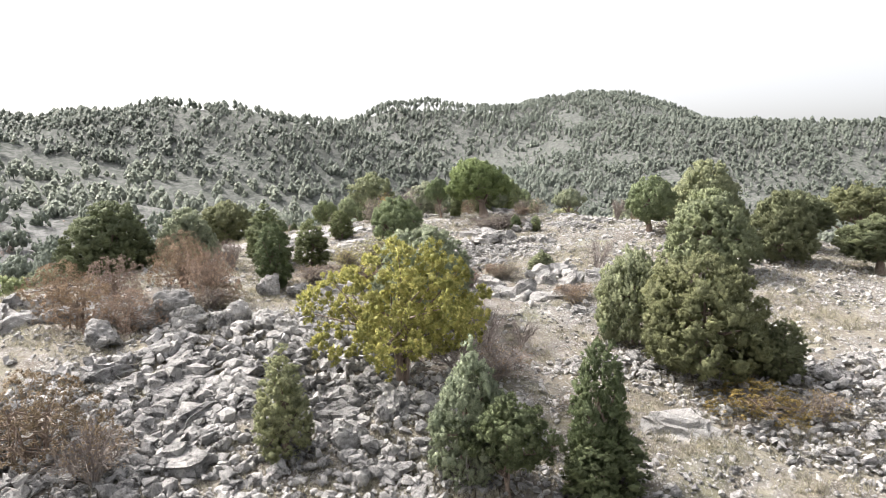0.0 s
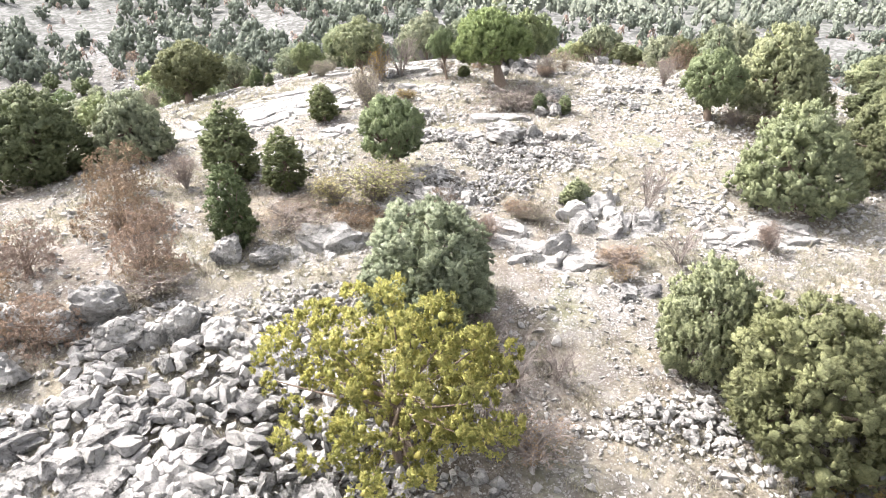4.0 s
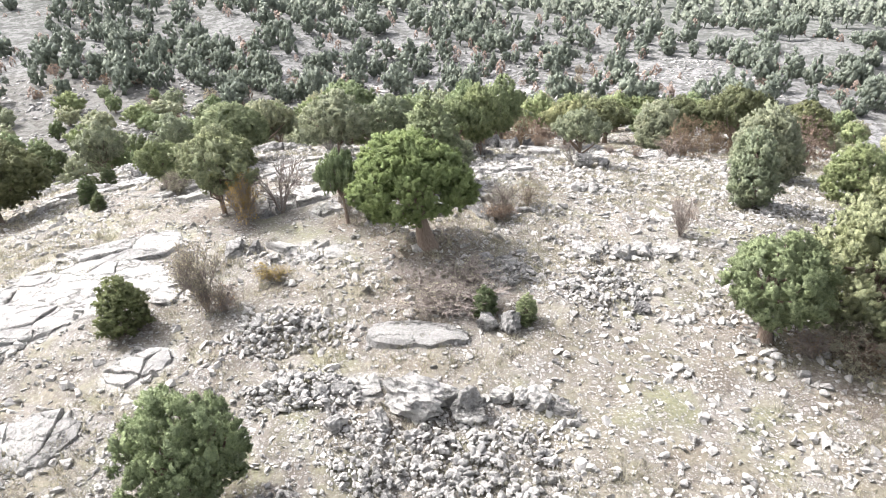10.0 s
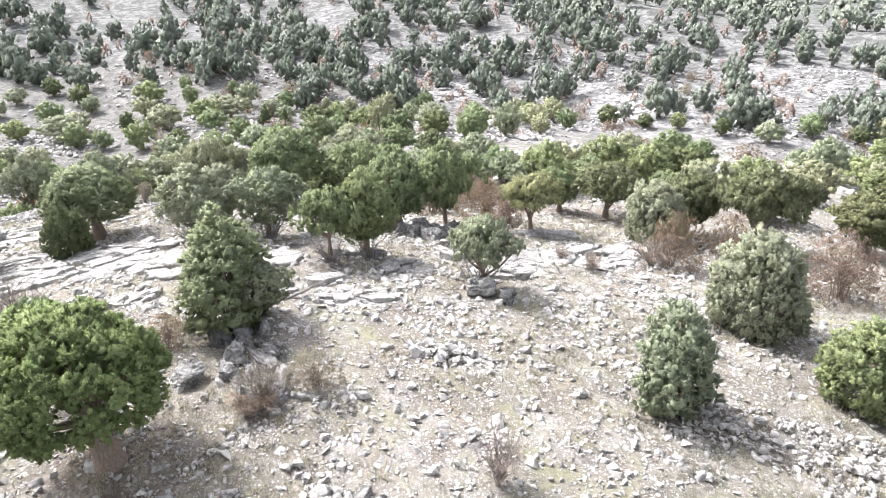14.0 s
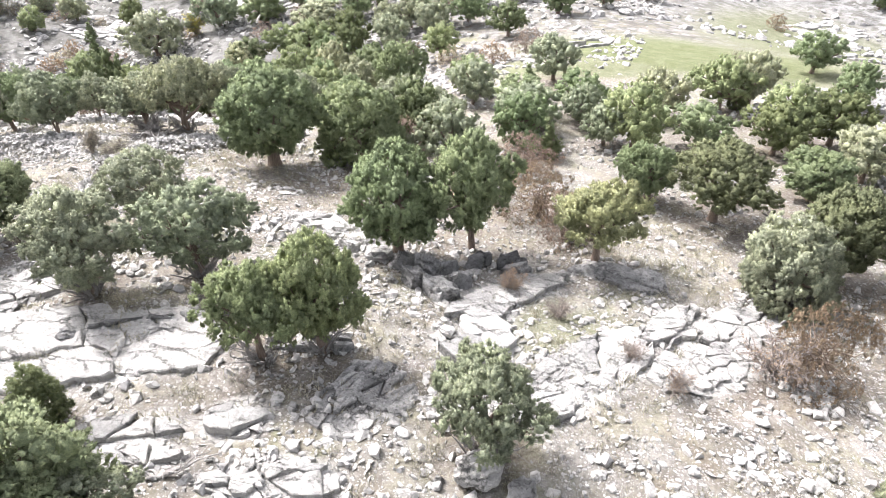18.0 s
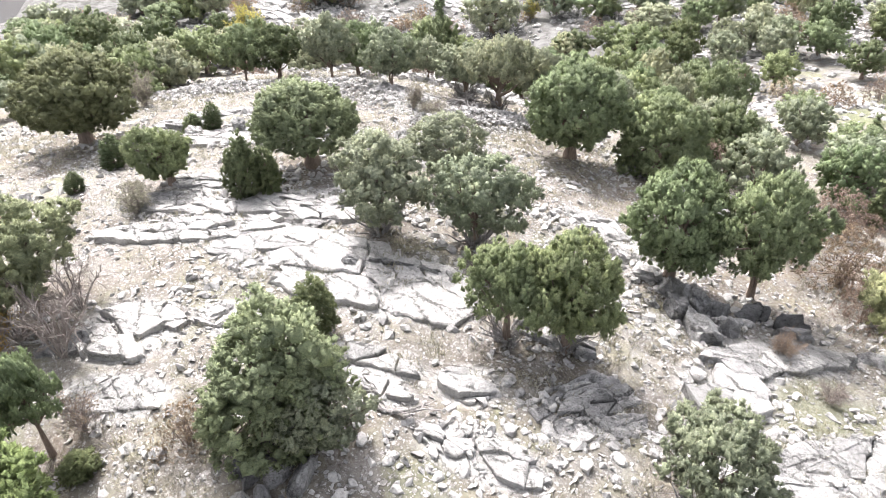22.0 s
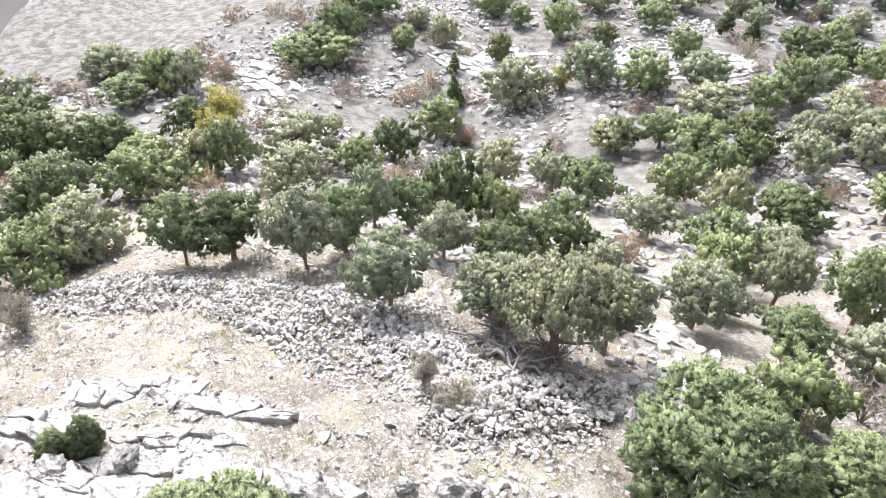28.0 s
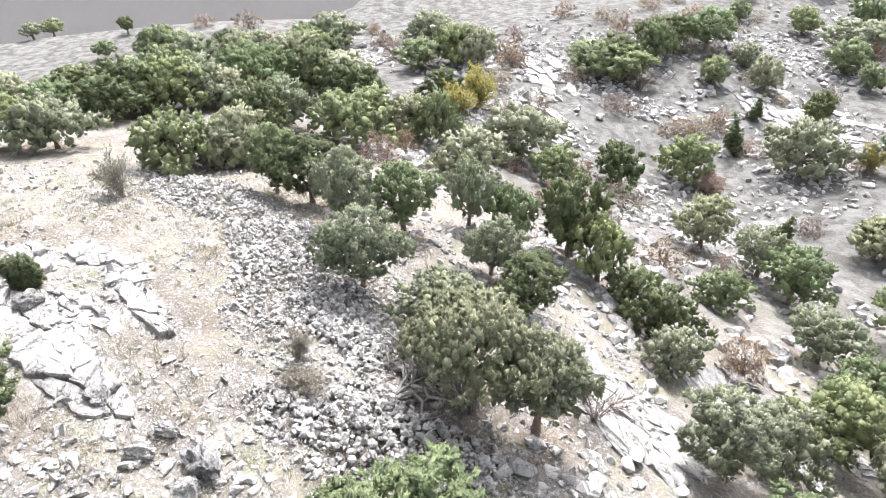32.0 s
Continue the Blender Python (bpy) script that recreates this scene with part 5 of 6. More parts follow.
x, y = SPREAD.uniform(-30, 27, n), SPREAD.uniform(-33, 33, n)
keep = np.sin(x * 0.8 + 1.3 * np.sin(y * 0.7)) * np.sin(y * 0.9 + np.sin(x * 0.53)) + SPREAD.normal(0, 0.5, n) > -0.1
strewn("gravel", "small pale limestone chips scattered over the soil", "gravel", x[keep], y[keep], 0.06 + 0.16 * SPREAD.random(keep.sum()) ** 1.6, SPREAD, ROCK_ISLAND, CHIPS, 0.25)
n = 12000
x, y = SPREAD.uniform(-95, 80, n), SPREAD.uniform(30, 180, n)
keep = (np.abs(x) + y > 62) & ((x - 12) ** 2 / 300 + (y - 70) ** 2 / 200 > 1) & (np.sin(x / 7 + np.sin(y / 9)) * np.sin(y / 6) + SPREAD.normal(0, 0.4, n) > 0)
strewn("slope_stones", "broken grey rock strewn over the far slope", "stones", x[keep], y[keep], SPREAD.uniform(0.35, 1.5, keep.sum()), SPREAD, ROCK_GREY, STONES, 0.25)
n = 4500
x, y = SPREAD.uniform(3, 19, n), SPREAD.uniform(-18, 5, n)
keep = np.sin(x * 1.1 + 1.3 * np.sin(y * 0.8)) * np.sin(y * 1.0 + np.sin(x * 0.7)) + SPREAD.normal(0, 0.4, n) > 0.05
strewn("field_stones", "pale field stones lying thick on the eastern slope", "stones", x[keep], y[keep], 0.1 + 0.38 * SPREAD.random(keep.sum()) ** 2.2, SPREAD, ROCK_ISLAND, STONES[:7] + CHIPS, 0.35)
n = 24000
x, y = SPREAD.uniform(-85, 8, n), SPREAD.uniform(30, 105, n)
keep = (x + y < 40) | (y > 44)
keep &= np.sin(x / 5 + 1.3 * np.sin(y / 6)) * np.sin(y / 5 + np.sin(x / 7)) + SPREAD.normal(0, 0.35, n) > 0.12
strewn("slope_rubble", "broken pale limestone rubble between the junipers of the slope", "stones", x[keep], y[keep], 0.25 + 0.8 * SPREAD.random(keep.sum()) ** 2, SPREAD, ROCK_ISLAND, STONES, 0.3)

# ---- the summit: trees ----
tree("cone", -6.4, -32.2, 3.5, 1.7, OLIVE)
tree("column", -0.9, -33.2, 4.0, 2.0, GREYGREEN, "grey-green upright juniper with ragged foliage", skirt=1.1)
tree("open", 0.2, -33.6, 2.9, 2.4, DEEP, "dark low juniper growing against another")
tree("cone", 2.7, -33.4, 4.7, 1.7, DEEP)
tree("column", 2.9, -33.8, 2.3, 2.2, DEEP, "low juniper bush at the foot of a taller one")
tree("broadleaf", -3.2, -27.7, 5.2, 5.2, YELLOW, name="autumn_tree", group="autumn trees")
tree("dome", 8.1, -26.8, 4.6, 5.0, DARK_OLIVE)
tree("column", 10.3, -27.6, 2.4, 1.6, DARK_OLIVE, "low olive-green juniper bush beside a large one")
tree("dome", 6.0, -24.1, 4.0, 3.2, OLIVE)
tree("dome", -2.7, -21.8, 4.2, 4.8, GREYGREEN, "broad grey-green juniper with soft foliage")
tree("cone", -10.5, -17.9, 3.6, 1.8, DEEP)
tree("column", -12.7, -10.7, 3.6, 3.0, DEEP)
tree("cone", -9.8, -12.2, 3.0, 2.0, DEEP)
tree("column", -9.7, -3.2, 2.2, 1.7, DEEP)
tree("round", -4.7, -10.8, 4.0, 3.0, GREEN, lean=(0, -8))
tree("ball", 0.5, 1.2, 4.7, 4.7, VIVID, "old round-crowned juniper with a thick stripped trunk", lean=(0, -8))
tree("round", 11.5, -4.5, 3.9, 3.2, GREEN)
tree("dome", 15.6, -3.6, 5.2, 4.9, OLIVE, "large domed olive-green juniper")
tree("dome", 12.4, -14.4, 4.6, 4.7, OLIVE)
tree("dome", 17.2, -11.5, 4.2, 4.0, DARK_OLIVE)
tree("round", 20.2, -6.4, 3.6, 4.4, DARK_OLIVE)
tree("flat", 26.4, -3.0, 4.7, 5.5, DARK_OLIVE)
tree("round", 25.6, 5.2, 3.2, 3.4, OLIVE)
tree("round", 22.4, -12.6, 3.4, 4.0, DARK_OLIVE)
tree("dome", -24.0, -8.6, 5.0, 5.6, DARK_OLIVE)
tree("dome", -19.3, -6.7, 3.8, 3.8, GREYGREEN)
tree("dome", -33.0, -17.0, 3.2, 3.6, GREEN)
tree("round", -23.4, 12.0, 5.0, 5.2, DARK_OLIVE, "broad dark olive juniper on a short trunk")
tree("open", -8.7, 5.5, 4.1, 3.4, OLIVE)
tree("flat", -2.9, 3.8, 3.3, 1.8, GREEN, "slim young juniper on a thin leaning stem", lean=(0, -6))
tree("column", -1.8, 4.1, 0.8, 0.9, DEEP, "small green juniper bush on the soil")
tree("round", -13.8, 12.2, 2.8, 2.4, GREEN, "small juniper tree on a thin trunk")
tree("cone", -17.8, 11.4, 1.8, 1.1, DEEP)
tree("cone", -19.8, 16.0, 1.2, 1.0, DEEP, "small dark juniper bush beside a boulder")
tree("cone", -19.2, 16.8, 1.6, 1.0, DEEP, "small dark juniper bush beside a boulder")
tree("cone", -16.2, 9.2, 1.0, 0.8, DEEP, "small dark juniper bush on stony ground")
tree("column", -10.5, 13.6, 2.8, 1.4, DEEP)
tree("column", -10.0, 14.5, 2.3, 1.1, DEEP)
tree("ball", -11.4, 17.4, 3.9, 4.4, OLIVE, "juniper with a wide low crown over a bare trunk")
tree("column", 15.8, 7.3, 4.0, 2.4, GREYGREEN)
tree("column", 0.8, 8.0, 4.3, 3.2, OLIVE, "tall bushy juniper growing out of a dark ledge", skirt=1.0)
tree("open", 1.9, 8.6, 2.2, 1.8, GREYGREEN, "low juniper shoot at the foot of a taller juniper")
tree("cone", -1.8, 10.8, 2.3, 1.3, DEEP)
tree("dome", 19.7, 14.8, 4.5, 3.9, GREYGREEN, skirt=1.3)
tree("dome", 22.4, 10.2, 3.3, 3.3, GREEN)
tree("flat", 2.0, 14.8, 3.4, 2.8, GREEN, "spreading juniper with a twisted trunk on a ledge", skirt=1.2)
tree("round", 3.3, 16.0, 4.3, 2.7, GREEN, "upright juniper beside a spreading one", skirt=1.1)
tree("flat", 8.8, 14.1, 3.2, 2.8, GREYGREEN, "small grey-green juniper with bare twisted stems", skirt=1.4)
tree("round", 3.2, 22.1, 4.6, 3.4, GREEN)
tree("open", 5.3, 24.2, 5.2, 3.1, GREEN)
tree("flat", 9.9, 25.3, 3.5, 3.5, OLIVE, "two-stemmed juniper on a dome of rock")
tree("open", -4.8, 15.7, 4.0, 3.3, GREYGREEN, skirt=1.4)
tree("open", -2.4, 18.1, 3.8, 3.2, GREYGREEN, skirt=1.4)
tree("open", -6.1, 20.4, 3.4, 2.8, GREYGREEN, skirt=1.0)
tree("round", -6.0, 28.4, 5.3, 4.6, GREEN)
tree("dome", -2.7, 31.5, 4.4, 4.4, GREEN)
tree("flat", 14.4, 31.8, 3.7, 4.7, DARK_OLIVE)
tree("dome", 16.9, 25.9, 3.8, 3.7, GREYGREEN, skirt=1.2)
tree("round", 18.9, 28.6, 4.1, 3.4, DARK_OLIVE)
tree("flat", 22.4, 26.4, 4.8, 4.5, DARK_OLIVE)
tree("round", 11.3, 32.6, 3.2, 2.6, GREEN)
tree("round", 18.8, 36.0, 2.8, 3.2, GREEN)
tree("round", 24.4, 34.6, 3.4, 4.4, DARK_OLIVE)
tree("round", 29.0, 29.0, 4.0, 4.2, DARK_OLIVE)
tree("column", 2.6, -3.1, 1.1, 0.9, DEEP, "small dark juniper bush between boulders")
tree("cone", 3.9, -3.5, 1.2, 0.8, GREEN, "small bright green juniper bush beside a boulder")
tree("column", 3.2, -14.0, 1.2, 1.3, OLIVE, "small green bush behind a ledge")
tree("umbrella", -13.3, 31.4, 4.3, 4.3, GREYGREEN, "old juniper with a wide crown and thick trunk", skirt=1.4)
tree("flat", -12.4, 33.5, 4.0, 3.2, GREYGREEN)
tree("flat", -15.6, 31.0, 3.3, 3.6, GREYGREEN, "low spreading juniper with a tangle of dead branches", skirt=1.6)

# ---- the slope to the north and west: trees ----
MID = (GREEN, GREYGREEN, DEEP, GREYGREEN, GREEN)


def stand(kind, rows):
    for i, (x, y, h, w) in enumerate(rows):
        tree(kind, x, y, h, w * (1.15 if x < -30 else 0.98), MID[(i * 7 + len(rows)) % 5] if kind != "midcone" else DEEP, group="junipers of the slope")


stand("open", ((-19.2, 28.4, 3.7, 2.9), (-24.9, 28.0, 4.4, 3.0), (-29.9, 24.6, 4.0, 2.9), (-28.5, 26.3, 3.8, 3.3), (-25.5, 30.6, 3.8, 3.2), (-22.3, 34.2, 3.2, 2.5), (-11.9, 40.3, 3.8, 3.2), (-7.6, 40.2, 3.3, 2.8), (-19.6, 35.1, 2.9, 2.9), (-7.0, 46.9, 5.2, 3.4), (-10.9, 47.8, 4.5, 2.7)))
stand("midround", ((-28.0, 34.3, 4.4, 2.4), (-24.8, 40.5, 4.2, 2.8), (-27.2, 39.6, 5.4, 3.4), (-27.4, 36.5, 3.6, 2.6), (-35.9, 53.2, 4.6, 3.3), (-32.3, 55.8, 4.3, 3.0), (-28.7, 55.8, 4.5, 4.0), (-33.9, 67.3, 3.4, 3.3), (-24.0, 60.9, 4.8, 4.1), (-19.1, 59.3, 5.2, 3.5), (-21.6, 52.6, 3.8, 3.5), (-15.8, 51.2, 4.5, 3.7), (-14.7, 59.3, 4.4, 4.3)))
stand("middome", ((-49.3, 70.3, 6.0, 5.6), (-45.1, 78.2, 5.2, 4.8), (-49.1, 58.4, 4.7, 4.1), (-45.9, 50.8, 4.1, 3.5), (-43.3, 44.0, 3.6, 3.2), (-48.6, 42.8, 5.0, 5.4), (-40.0, 36.7, 3.8, 4.1), (-48.2, 35.9, 5.0, 3.2), (-60.1, 38.2, 3.7, 3.6), (-45.8, 29.1, 4.4, 4.8), (-62.1, 28.3, 4.0, 5.6), (-77.2, 23.6, 4.2, 4.8), (-58.9, 19.9, 5.0, 4.7), (-45.4, 22.3, 4.3, 3.8), (-34.4, 18.7, 3.6, 3.4), (-35.4, 21.3, 3.0, 3.1)))
stand("midround", ((-73.5, 37.3, 3.6, 4.4), (-88.0, 41.5, 3.2, 4.6), (-80.0, 44.3, 3.6, 3.4), (-70.6, 57.5, 4.2, 5.4), (-76.7, 66.7, 4.6, 3.6), (-53.5, 101.3, 4.8, 4.7), (-51.2, 106.9, 4.6, 5.6), (-30.5, 77.4, 3.9, 4.6), (-27.1, 69.1, 4.8, 5.2), (-24.0, 72.9, 4.5, 3.8), (-26.8, 81.1, 4.3, 4.3), (-25.6, 85.6, 4.7, 4.1), (-20.5, 75.4, 4.4, 3.3), (-31.0, 70.0, 4.2, 3.0)))
stand("middome", ((-26.1, 49.0, 2.6, 2.9), (-20.6, 42.5, 3.1, 2.9), (-23.1, 41.6, 2.6, 2.6), (-17.9, 41.4, 2.6, 2.5), (-12.5, 43.5, 3.4, 3.0), (-6.0, 36.0, 3.4, 3.2), (-1.5, 36.5, 3.6, 3.6), (4.1, 37.1, 3.4, 3.0), (-2.2, 40.5, 3.0, 3.0), (1.2, 33.6, 3.6, 3.6)))
stand("midround", ((10.1, 38.8, 4.0, 3.5), (8.4, 38.9, 2.6, 2.4), (6.8, 41.7, 2.9, 2.4), (13.4, 40.6, 2.8, 3.2), (17.4, 41.3, 3.1, 3.1), (-13.8, 47.3, 3.9, 3.8), (-1.1, 45.5, 3.4, 3.0), (-34.2, 66.7, 3.4, 3.2), (22.2, 65.7, 3.8, 3.8), (36.9, 48.3, 4.0, 5.0), (3.0, 42.5, 3.0, 3.0), (-5.0, 42.0, 3.2, 3.0), (30.0, 44.0, 3.6, 4.0), (25.0, 42.0, 3.4, 3.8)))
stand("middome", ((-40.6, 7.9, 3.4, 3.2), (-39.7, 10.9, 3.8, 3.7), (-55.9, 1.8, 3.7, 3.4), (-56.9, 11.1, 3.6, 5.4), (-59.8, 5.6, 3.5, 4.8), (-65.5, 12.1, 3.3, 3.2), (-54.6, 18.8, 3.4, 3.8), (-48.1, 22.3, 3.2, 3.5), (-47.0, 4.0, 3.4, 3.8), (-48.5, 11.5, 3.6, 4.0), (-51.0, 6.5, 3.4, 3.6), (-36.5, 22.0, 3.8, 3.4), (-66.5, 20.0, 3.6, 4.2), (-42.0, 0.0, 3.4, 3.8)))
stand("midround", ((-78.1, 25.4, 4.0, 3.9), (-86.7, 15.1, 3.0, 2.9), (-88.7, 6.9, 3.3, 2.9), (-88.7, 9.3, 2.6, 2.6), (-99.6, -12.1, 2.2, 2.4), (-102.0, -10.2, 2.4, 2.4), (-96.3, 1.2, 2.4, 1.7), (-85.8, 0.8, 2.3, 2.2), (-87.6, 18.9, 2.5, 3.4), (-72.4, 44.0, 4.8, 3.5), (-70.0, 60.4, 4.0, 5.6), (-77.9, 69.9, 4.3, 4.5), (-78.9, 75.0, 5.2, 5.4), (-77.5, 93.8, 4.5, 5.6), (-78.1, 98.8, 4.2, 4.4)))
stand("midround", ((14.5, 48.4, 3.6, 3.4), (16.4, 51.0, 3.8, 3.0), (11.0, 44.6, 3.4, 3.0), (18.2, 43.6, 3.8, 3.4), (20.6, 44.6, 3.6, 3.6), (23.6, 55.4, 3.6, 3.0), (21.5, 39.4, 3.4, 3.4), (3.0, 52.0, 3.6, 3.4), (6.2, 43.6, 3.0, 2.8), (-30.7, 98.0, 4.6, 4.2), (-22.4, 98.0, 4.8, 4.4), (-20.1, 82.6, 4.2, 3.8), (-15.5, 76.0, 4.2, 3.8), (-10.9, 66.4, 4.0, 3.6)))
stand("midcone", ((-54.7, 66.5, 4.3, 1.9), (-42.3, 101.9, 3.8, 2.4), (-38.4, 101.6, 3.5, 2.1), (6.1, 35.8, 2.2, 1.3), (-61.5, 72.4, 3.0, 1.6), (2.3, 47.1, 2.4, 1.6), (15.5, 49.0, 2.6, 1.6), (-37.5, 61.0, 3.2, 1.6)))

stand("midround", ((-23.6, 66.9, 3.8, 3.2), (-22.4, 70.0, 4.0, 3.4), (-15.7, 61.5, 3.8, 3.4), (-18.2, 71.5, 4.2, 3.6), (-18.7, 78.1, 4.4, 3.8), (-12.2, 79.5, 4.2, 4.2), (-6.1, 74.2, 3.8, 4.0), (-2.4, 48.5, 3.4, 3.2), (3.8, 40.1, 3.2, 3.4), (-13.1, 53.0, 3.8, 3.4)))
stand("middome", ((-52.2, 15.1, 4.8, 4.7), (-51.9, 12.3, 4.5, 4.3), (-66.3, 12.1, 4.7, 4.4), (-53.6, 17, 4.4, 4.4), (-49, 24, 4.3, 3.3), (-85.2, 24.7, 3.8, 4.4), (-60.8, 25.6, 4.9, 4.5), (-83.5, 8, 4.7, 4.3), (-78.6, 13.2, 4.4, 4.6), (-79, 17.3, 4.4, 4), (-63.4, 21.8, 4.5, 4.2), (-56.7, 29.7, 4.4, 4.3), (-52, 30.8, 3.6, 3.6), (-49.8, 33.9, 4, 3.5), (-87.3, 40.3, 3.4, 4.4), (-75.6, 43.8, 4.3, 3.4), (-71.2, 59.5, 4.4, 5.2), (-74.8, 66.3, 4.7, 3.7), (-88, 28, 4.7, 5.4), (-87.4, 40.5, 4, 4.8), (-75.2, 41.5, 4.7, 3.7), (-69.8, 27, 5, 5), (-25.7, 85, 5.2, 4.1), (-18.6, 94, 6.4, 3.7), (-16.4, 79.5, 4.1, 4.3)))
ACROSS = np.random.default_rng(61)
taken = [(x, y) for x, y, _ in ROOTED]
for _ in range(560):
    x, y = ACROSS.uniform(-100, 85), ACROSS.uniform(56, 124)
    meadow = (x - 12) ** 2 / 420 + (y - 68) ** 2 / 260 < 1 or (x - 26) ** 2 / 320 + (y - 94) ** 2 / 800 < 1
    if meadow or y < 62 - 0.1 * x or abs(x) > 30 + 0.75 * y or (x < -22 and y < 110 and ACROSS.random() < 0.5):
        continue
    if min((x - a) ** 2 + (y - b) ** 2 for a, b in taken) < 5.6 ** 2:
        continue
    taken.append((x, y))
    size = ACROSS.uniform(3.0, 5.2)
    tree("sparse", x, y, size, size * ACROSS.uniform(0.8, 1.15), MID[ACROSS.integers(5)], LABELS["sparse"], group="junipers across the valley")

# ---- shrubs ----
DRYLEAF = "autumn shrub with rust-brown leaves on thin stems"
shrub("thicket", -15.6, -16.9, 2.6, 2.8, RUST, DRYLEAF)
shrub("thicket", -13.0, -20.3, 2.7, 2.6, ROSE, "thin rose-brown shrub with many upright stems")
shrub("thicket", -17.5, -20.2, 2.2, 2.6, ROSE, "thin rose-brown shrub with many upright stems")
shrub("thicket", -17.5, -23.4, 2.2, 3.4, RUST, DRYLEAF)
shrub("thicket", -20.6, -19.5, 2.0, 3.0, RUST, DRYLEAF)
shrub("thicket", -15.0, -24.2, 1.9, 2.6, ROSE, "dense leafless-looking rose-brown shrub by a ledge")
shrub("thicket", -14.0, -32.4, 3.0, 4.2, RUST, "wide rust-leaved shrub above the scree")
shrub("thin", -11.6, -33.4, 2.0, 2.4, RUST, DRYLEAF)
shrub("thicket", 8.6, -30.0, 1.2, 3.0, ORANGE, "low orange-leaved autumn bush on the slope")
shrub("thin", 10.3, -30.4, 1.2, 2.0, ORANGE, "low orange-leaved autumn bush on the slope")
shrub("bare", 6.2, -14.4, 2.9, 1.7, RUST, "bare leaning sapling behind a ledge", lean=(0, 12))
shrub("bare", 0.0, -25.2, 2.4, 2.4, RUST, "bare grey shrub on the slope")
shrub("bare", 1.3, -24.6, 1.7, 1.6, RUST, "bare grey shrub on the slope")
shrub("bare", -1.2, -27.0, 2.0, 2.6, RUST, "bare grey shrub on the slope")
shrub("thin", 0.2, -27.6, 1.4, 2.6, RUST, DRYLEAF)
shrub("thin", 3.2, -30.6, 1.2, 2.2, RUST, DRYLEAF)
shrub("leafy", -5.5, -13.9, 2.2, 3.8, FADED, "loose yellowish shrub among rocks", name="yellow_shrub")
shrub("leafy", -7.2, -14.2, 1.5, 2.0, FADED, "loose yellowish shrub among rocks", name="yellow_shrub")
shrub("thicket", -6.2, -15.6, 0.8, 2.6, RUST, DRYLEAF)
shrub("thicket", -8.6, -14.8, 0.6, 2.6, ROSE, "low rose-brown brush between junipers")
shrub("thicket", -4.4, -16.2, 1.0, 2.2, RUST, DRYLEAF)
shrub("thicket", -17.4, -12.6, 2.6, 3.0, RUST, DRYLEAF)
shrub("thicket", -14.6, -16.4, 1.4, 2.2, ROSE, "thin rose-brown shrub with many upright stems")
shrub("thicket", -12.6, -20.4, 1.0, 2.4, RUST, DRYLEAF)
shrub("leafy", 1.2, -15.4, 1.0, 1.5, STRAW, "dry straw-brown bush beside a ledge", name="dry_bush")
shrub("thicket", -2.6, -15.9, 1.6, 1.7, ROSE, "pinkish leafless shrub among rocks")
shrub("leafy", -0.6, -17.0, 1.1, 1.3, ROSE, "small reddish bush beside a ledge")
shrub("leafy", 0.9, -15.0, 0.8, 1.6, RUST, DRYLEAF)
shrub("leafy", 10.3, -17.4, 1.2, 1.2, ROSE, "small reddish bush beside pale rocks")
shrub("bare", 6.6, -18.4, 1.9, 2.0, RUST, "bare pale shrub on the hilltop")
shrub("leafy", 4.4, -18.6, 0.8, 2.0, RUST, DRYLEAF)
shrub("thin", 4.3, -19.4, 0.7, 1.2, ORANGE, "small dry orange bush")
shrub("thin", -14.6, -12.0, 1.8, 2.0, ROSE, "grey leafless shrub beside junipers")
shrub("leafy", -7.2, -2.1, 2.8, 2.0, STRAW, "yellow-grey shrub with dry foliage", name="yellow_shrub")
shrub("thin", -6.6, -2.2, 1.1, 1.6, RUST, DRYLEAF)
shrub("leafy", -7.2, 3.9, 2.4, 1.6, ORANGE, "yellow-brown autumn bush against a juniper")
shrub("bare", -6.0, 5.2, 3.6, 2.6, RUST, "pale bare tree with fine twigs", name="bare_tree")
shrub("leafy", -5.2, -0.6, 0.8, 1.4, ORANGE, "small dry orange bush")
shrub("thin", 3.7, 4.2, 1.6, 1.7, STRAW, "dry straw-brown bush on the hilltop", name="dry_bush")
shrub("leafy", 3.5, 3.8, 0.9, 1.5, RUST, DRYLEAF)
shrub("thin", 10.9, 2.6, 1.7, 1.4, ROSE, "thin brown leafless bush on the hilltop")
shrub("bare", 2.2, -2.1, 1.3, 3.0, RUST, "grey bare shrub behind boulders")
shrub("thin", 0.6, -2.6, 0.9, 2.6, STRAW, "dry straw-brown bush on the hilltop", name="dry_bush")
shrub("thin", 1.8, -1.4, 1.0, 3.2, STRAW, "grey-brown dry brush at the foot of a juniper", name="dry_bush")
shrub("bare", 0.4, -1.6, 1.0, 2.6, RUST, "low tangle of grey bare twigs")
shrub("bare", 1.4, -3.0, 0.9, 2.4, RUST, "low tangle of grey bare twigs")
shrub("thicket", -20.4, 91.3, 2.6, 3.6, RUST, "rust-brown autumn shrub on the far slope")
shrub("thicket", -1.4, 34.1, 2.2, 3.0, ROSE, "pinkish leafless shrub among junipers")
shrub("thicket", 5.3, 33.4, 2.2, 3.0, ROSE, "pinkish leafless shrub among junipers")
shrub("thicket", 14.2, -5.4, 1.5, 3.2, STRAW, "brown-green brush under a juniper", name="dry_bush")
shrub("thicket", 15.8, -5.6, 1.4, 2.8, RUST, "brown brush under a juniper", name="dry_bush")
shrub("thin", 12.8, -5.2, 1.0, 2.0, RUST, "brown brush under a juniper", name="dry_bush")
